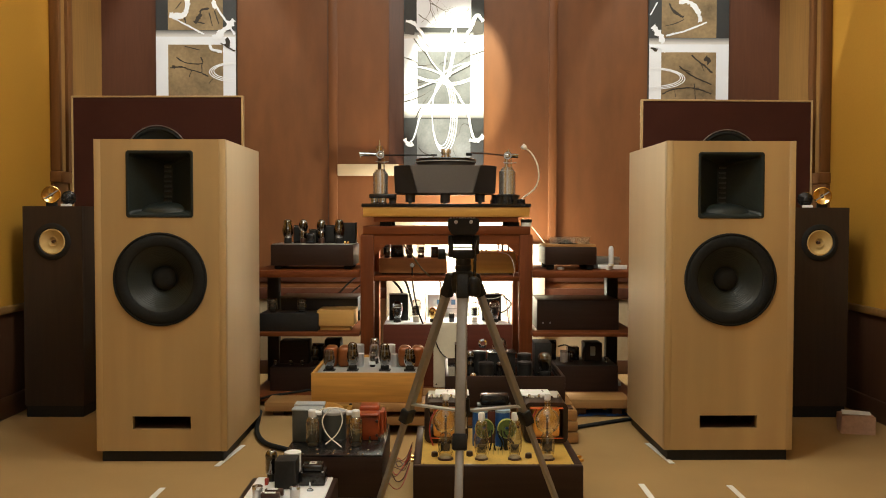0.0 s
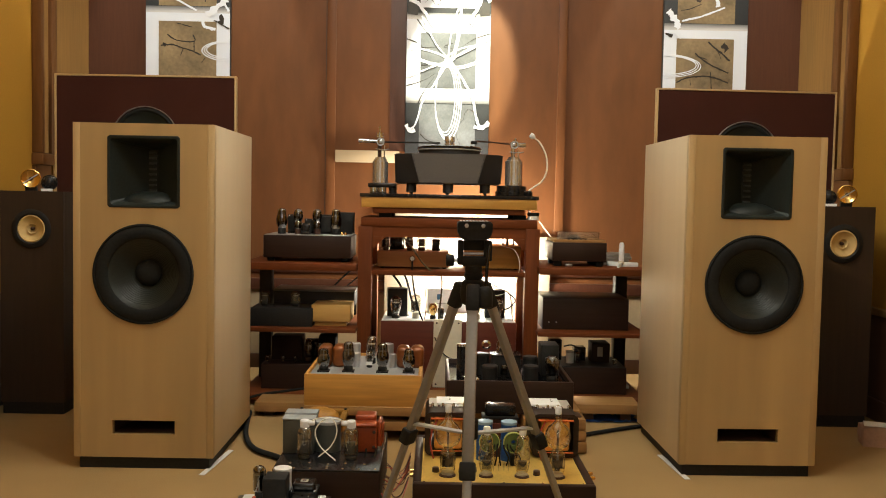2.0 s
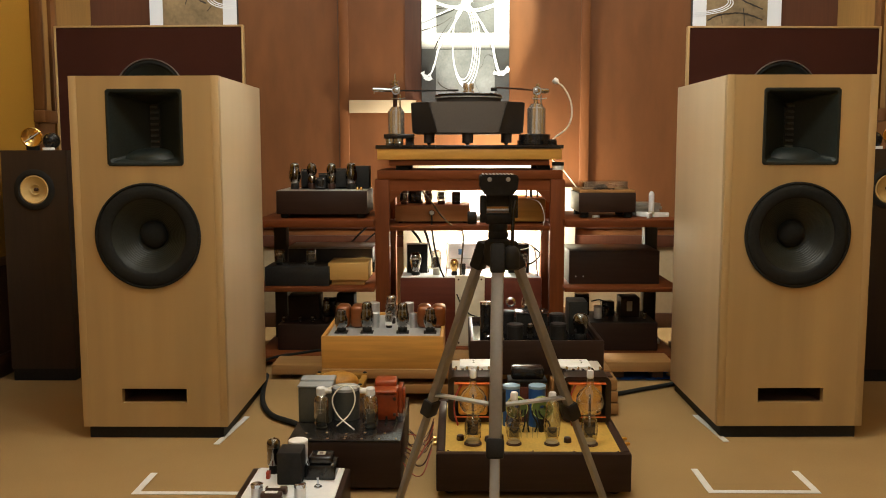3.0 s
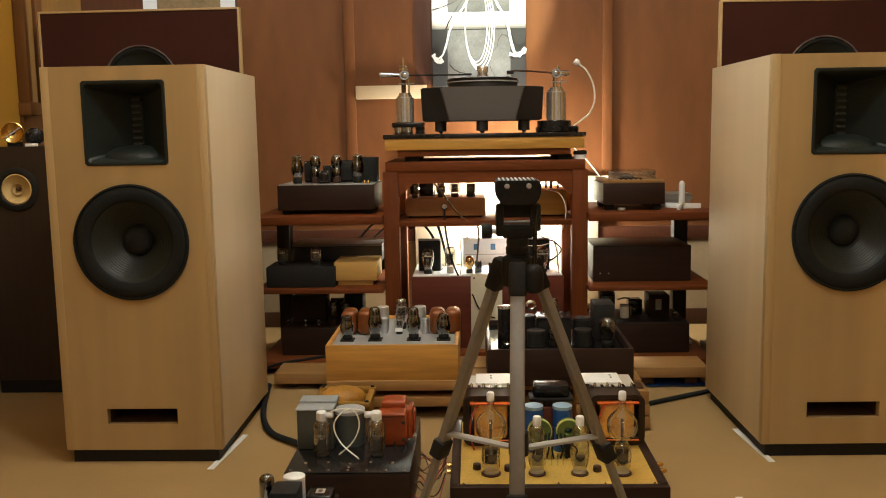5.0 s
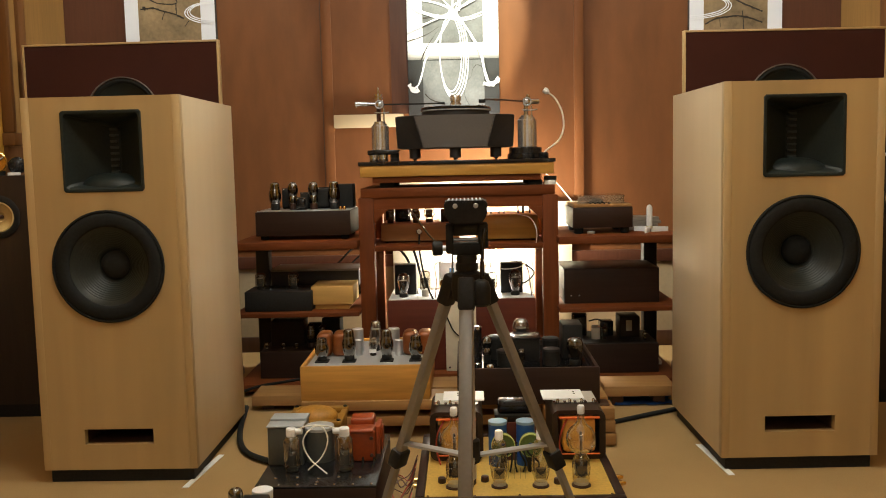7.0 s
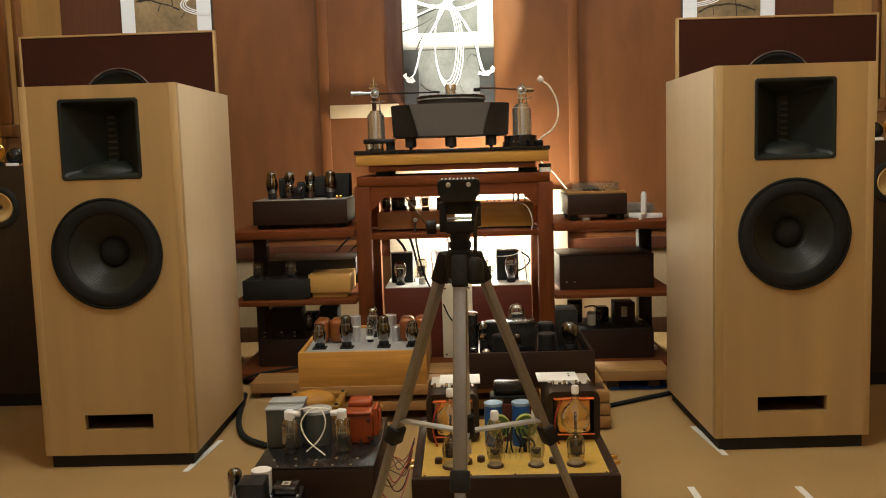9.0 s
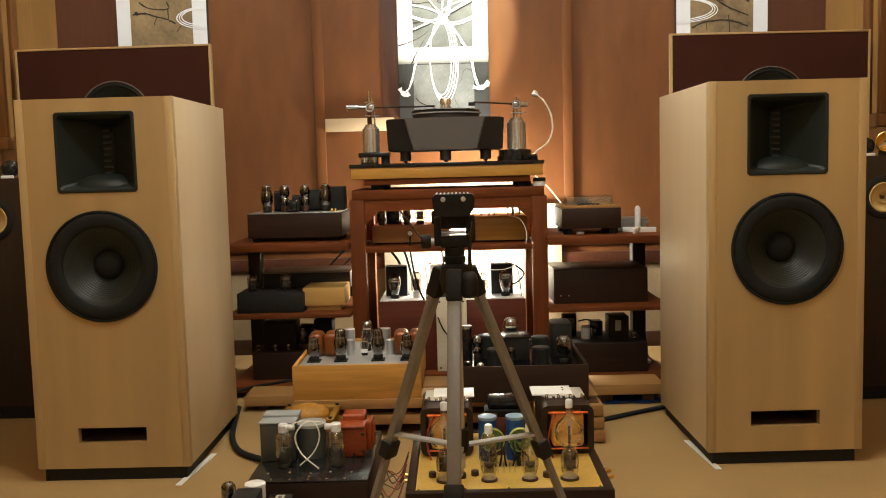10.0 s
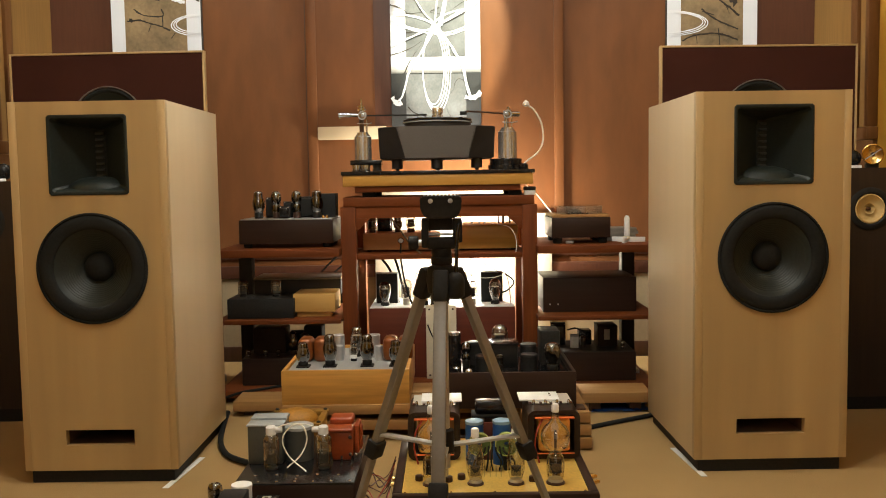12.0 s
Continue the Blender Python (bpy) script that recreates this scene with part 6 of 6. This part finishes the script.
def tripod():
    tp = thing("tripod", (0.158, 1.9245, 0.02), "grey metal photo tripod with black plastic head", "tripod")
    tops = [(-0.032, 0.024, 0.612), (0.033, 0.022, 0.612), (-0.002, -0.038, 0.612)]
    knees = [(-0.128, 0.090, 0.308), (0.147, 0.070, 0.308), (-0.010, -0.148, 0.305)]
    for t, k in zip(tops, knees):
        t, k = Vector(t), Vector(k)
        out = Vector((k.x, k.y, 0))
        d = (t - k).normalized()
        foot = k + (k - t) * (k.z + 0.008) / (t.z - k.z)
        lg = part("leg", rail(bmesh.new(), t, k + d * 0.010, 0.0225, 0.014, out, 0.003), "alu", tp, "grey metal leg")
        part("lower_leg", rail(bmesh.new(), k - d * 0.010, foot, 0.0175, 0.0105, out, 0.002), "alu", lg)
        part("leg_clamp", rail(bmesh.new(), k - d * 0.017, k + d * 0.017, 0.031, 0.024, out, 0.004), "black", lg, "black plastic leg clamp")
        part("rubber_foot", turned([(0.007, 0), (0.011, 0.004), (0.011, 0.010)], foot - Vector((0, 0, 0.0118)), 14), "rubber", lg)
        part("leg_joint", rail(bmesh.new(), t + d * 0.034, t - d * 0.020, 0.027, 0.024, out, 0.005), "black", lg, "black plastic joint")
    hub = part("hub", turned([(0.011, 0), (0.016, 0.003), (0.016, 0.040), (0.011, 0.043)], (0, 0, 0.326), 20), "black", tp)
    for k in knees:
        a = Vector((k[0], k[1], 0)).normalized() * 0.015 + Vector((0, 0, 0.338))
        b = Vector(k) * 0.94
        b.z = 0.336
        part("strut", rail(bmesh.new(), a, b, 0.0045, 0.0165, Vector((k[1], -k[0], 0)), 0.0004), "grey_plate", hub, "flat bright metal strut")
        if k[1] > 0:
            part("strut_pin", turned([(0.0055, 0), (0.005, 0.003), (0, 0.004)], b + Vector((0, -0.006, 0.0)), 12, "y"), "chrome", hub)
    part("centre_column", cyl(0.0095, 0.30, (0, 0, 0.30), 20), "steel", tp)
    part("column_hook", turned([(0.004, 0), (0.006, 0.004), (0.006, 0.016)], (0, 0, 0.2838), 12), "chrome", tp)
    part("crown", turned([(0.016, 0), (0.024, 0.005), (0.027, 0.026), (0.024, 0.048), (0.017, 0.052)], (0, 0, 0.600), 28), "black", tp)
    part("collar", turned([(0.0165, 0), (0.0185, 0.003), (0.0185, 0.012), (0.0165, 0.014), (0.0175, 0.020), (0.0165, 0.027)], (0, 0, 0.6522), 24), "black", tp)
    head = part("pan_head", box(-0.024, 0.024, -0.018, 0.020, 0.6795, 0.699, 0.004, 3), "black", tp, "black plastic pan head")
    part("tilt_knob", turned([(0.010, 0), (0.012, 0.002), (0.012, 0.014), (0.010, 0.017)], (-0.056, 0.0, 0.690), 24, "x"), "black", head)
    part("tilt_axle", cyl(0.005, 0.016, (-0.0395, 0, 0.690), 14, "x"), "steel", head)
    part("bracket", box(-0.0335, -0.0215, -0.016, 0.018, 0.682, 0.7315, 0.003), "black", head)
    part("bracket", box(0.0195, 0.0355, -0.016, 0.018, 0.690, 0.7315, 0.003), "black", head)
    part("cross_bar", box(-0.0215, 0.0195, -0.012, 0.014, 0.711, 0.7315, 0.002), "black", head)
    part("tilt_pin", cyl(0.0028, 0.041, (-0.0214, 0.0, 0.704), 10, "x"), "steel", head)
    bm = bmesh.new()
    prism(bm, [(-0.025, 0.732), (0.025, 0.732), (0.034, 0.746), (0.035, 0.766), (0.032, 0.769), (-0.032, 0.769), (-0.035, 0.766), (-0.034, 0.746)], -0.036, 0.040)
    bmesh.ops.bevel(bm, geom=bm.edges[:], offset=0.0022, segments=2, affect="EDGES")
    plate = part("camera_plate", bm, "black", head, "black camera plate with ridged top")
    for k in range(9):
        part("ridge", box(-0.029 + 0.0065 * k, -0.0265 + 0.0065 * k, -0.032, 0.036, 0.7692, 0.7706), "steel", plate)
    for x in (-0.017, 0.016):
        part("stud", turned([(0.0042, 0), (0.0034, 0.0016), (0, 0.002)], (x, -0.0362, 0.761), 12, "y"), "steel", plate)
    part("pan_handle", cable([(0.030, -0.020, 0.722), (0.026, -0.026, 0.695), (0.024, -0.030, 0.636)], 0.0034, 12, 3), "black_satin", head)
    part("handle_grip", turned([(0.010, -0.030), (0.015, -0.026), (0.0155, 0.0), (0.012, 0.010), (0.006, 0.014)], (0.0225, -0.032, 0.628), 20), "black", head)
    return tp


tripod()

# ---- floor clutter ----
for name, pts, r, m, label in (
    ("speaker_cable", [(-0.599, 3.438, 0.030), (-0.584, 3.303, 0.012), (-0.545, 3.128, 0.012), (-0.490, 3.003, 0.012), (-0.406, 2.923, 0.012), (-0.336, 2.838, 0.012), (-0.286, 2.774, 0.050)], 0.0088, "rubber", "thick black cable lying on the carpet by speaker"),
    ("speaker_cable", [(0.900, 3.440, 0.010), (0.846, 3.410, 0.0085), (0.730, 3.342, 0.0085), (0.634, 3.282, 0.0085), (0.602, 3.262, 0.0085)], 0.0075, "rubber", "thick black cable lying on the carpet by speaker"),
    ("shelf_cable", [(-0.660, 3.668, 0.028), (-0.600, 3.665, 0.047), (-0.530, 3.662, 0.058), (-0.455, 3.660, 0.070), (-0.390, 3.66, 0.078)], 0.005, "rubber", "dark cable running along the lower shelf edge"),
):
    c = thing(name, (0, 0, 0), label, "cable")
    part("sleeve", cable(pts, r, 10, 8), m, c)
rng = random.Random(4)
for k in range(9):
    c = thing("lead_wire", (0, 0, 0), "thin loose brown lead between the floor amplifiers", "wire", "loose leads on the carpet")
    y = 2.50 + 0.034 * k
    pts = [(-0.060, y, 0.05), (-0.042, y + rng.uniform(-0.03, 0.03), 0.03 + 0.02 * rng.random()), (-0.022, y + rng.uniform(-0.05, 0.05), 0.006 + 0.03 * rng.random()), (0.0, y + rng.uniform(-0.05, 0.05), 0.02 + 0.03 * rng.random()), (0.018, y + 0.02, 0.07)]
    part("sleeve", cable(pts, 0.0018 if k % 2 else 0.0013, 6, 6), "brown_wire" if k % 3 else "red_wire", c)

for (x0, y0), (x1, y1) in (((-0.602, 2.760), (-0.576, 3.027)), ((0.834, 3.058), (0.855, 2.798)), ((-0.7025, 2.402), (-0.7025, 2.529)), ((-0.7105, 2.393), (-0.450, 2.393)), ((0.7045, 2.573), (0.7045, 2.426)), ((0.697, 2.416), (0.970, 2.416)), ((0.962, 2.560), (0.962, 2.426))):
    d = Vector((x1 - x0, y1 - y0, 0))
    t = thing("tape_strip", ((x0 + x1) / 2, (y0 + y1) / 2, 0), "white marking tape stuck on the tan carpet", "tape", "tape marks on carpet", math.degrees(math.atan2(d.y, d.x)))
    part("tape", box(-d.length / 2, d.length / 2, -0.0085, 0.0085, 0.0005, 0.002), "tape", t)

for x0, x1, y0, z0 in ((-0.592, -0.376, 3.484, 0.020), (0.621, 0.864, 3.473, 0.036)):
    p = thing("loose_plank", ((x0 + x1) / 2, y0, 0), "raw wooden plank on blocks before the shelf", "plank", "loose planks by shelves")
    w = (x1 - x0) / 2
    part("board", box(-w, w, 0.0, 0.15, z0, z0 + 0.036, 0.003), "plank_x", p)
    for s in (-1, 1):
        part("block", box(s * (w - 0.05) - 0.02, s * (w - 0.05) + 0.02, 0.03, 0.13, 0.0, z0 - 0.0002), "dark_wood", p)
bc = thing("blue_cloth", (0.759, 3.537, 0.000), "crumpled blue cloth lying under the plank", "cloth")
bm = bmesh.new()
rows = []
for j in range(9):
    rows.append([bm.verts.new((-0.105 + 0.21 * i / 16 + 0.01 * math.sin(j), -0.055 + 0.11 * j / 8, 0.004 + 0.013 * abs(noise.noise(Vector((i * 0.45, j * 0.6, 2.0)))))) for i in range(17)])
for a, b in zip(rows, rows[1:]):
    for i in range(16):
        bm.faces.new((a[i], a[i + 1], b[i + 1], b[i]))
bmesh.ops.solidify(bm, geom=bm.faces[:], thickness=0.003)
part("cloth", bm, "blue_cloth", bc, sharp=60)

tk = thing("paper_packet", (1.650, 3.24, 0.0), "pinkish wrapped paper packet lying on the carpet", "packet", rz=-14)
bm = box(-0.058, 0.058, -0.045, 0.045, 0.0, 0.070)
bmesh.ops.subdivide_edges(bm, edges=bm.edges[:], cuts=7, use_grid_fill=True)
for v in bm.verts:
    n = noise.noise_vector(v.co * 34)
    k = 0.0 if v.co.z < 0.002 else 0.0045
    v.co += Vector((n.x * k, n.y * k, n.z * k - (0.006 * (abs(v.co.x) / 0.058) ** 3 if v.co.z > 0.06 else 0)))
part("wrapping", bm, "paper_pink", tk, sharp=75)
part("flap", slab(bmesh.new(), [(-0.056, -0.040), (0.044, -0.041), (0.050, 0.018), (-0.044, 0.039)], 0.0712, 0.0732), "white", tk)
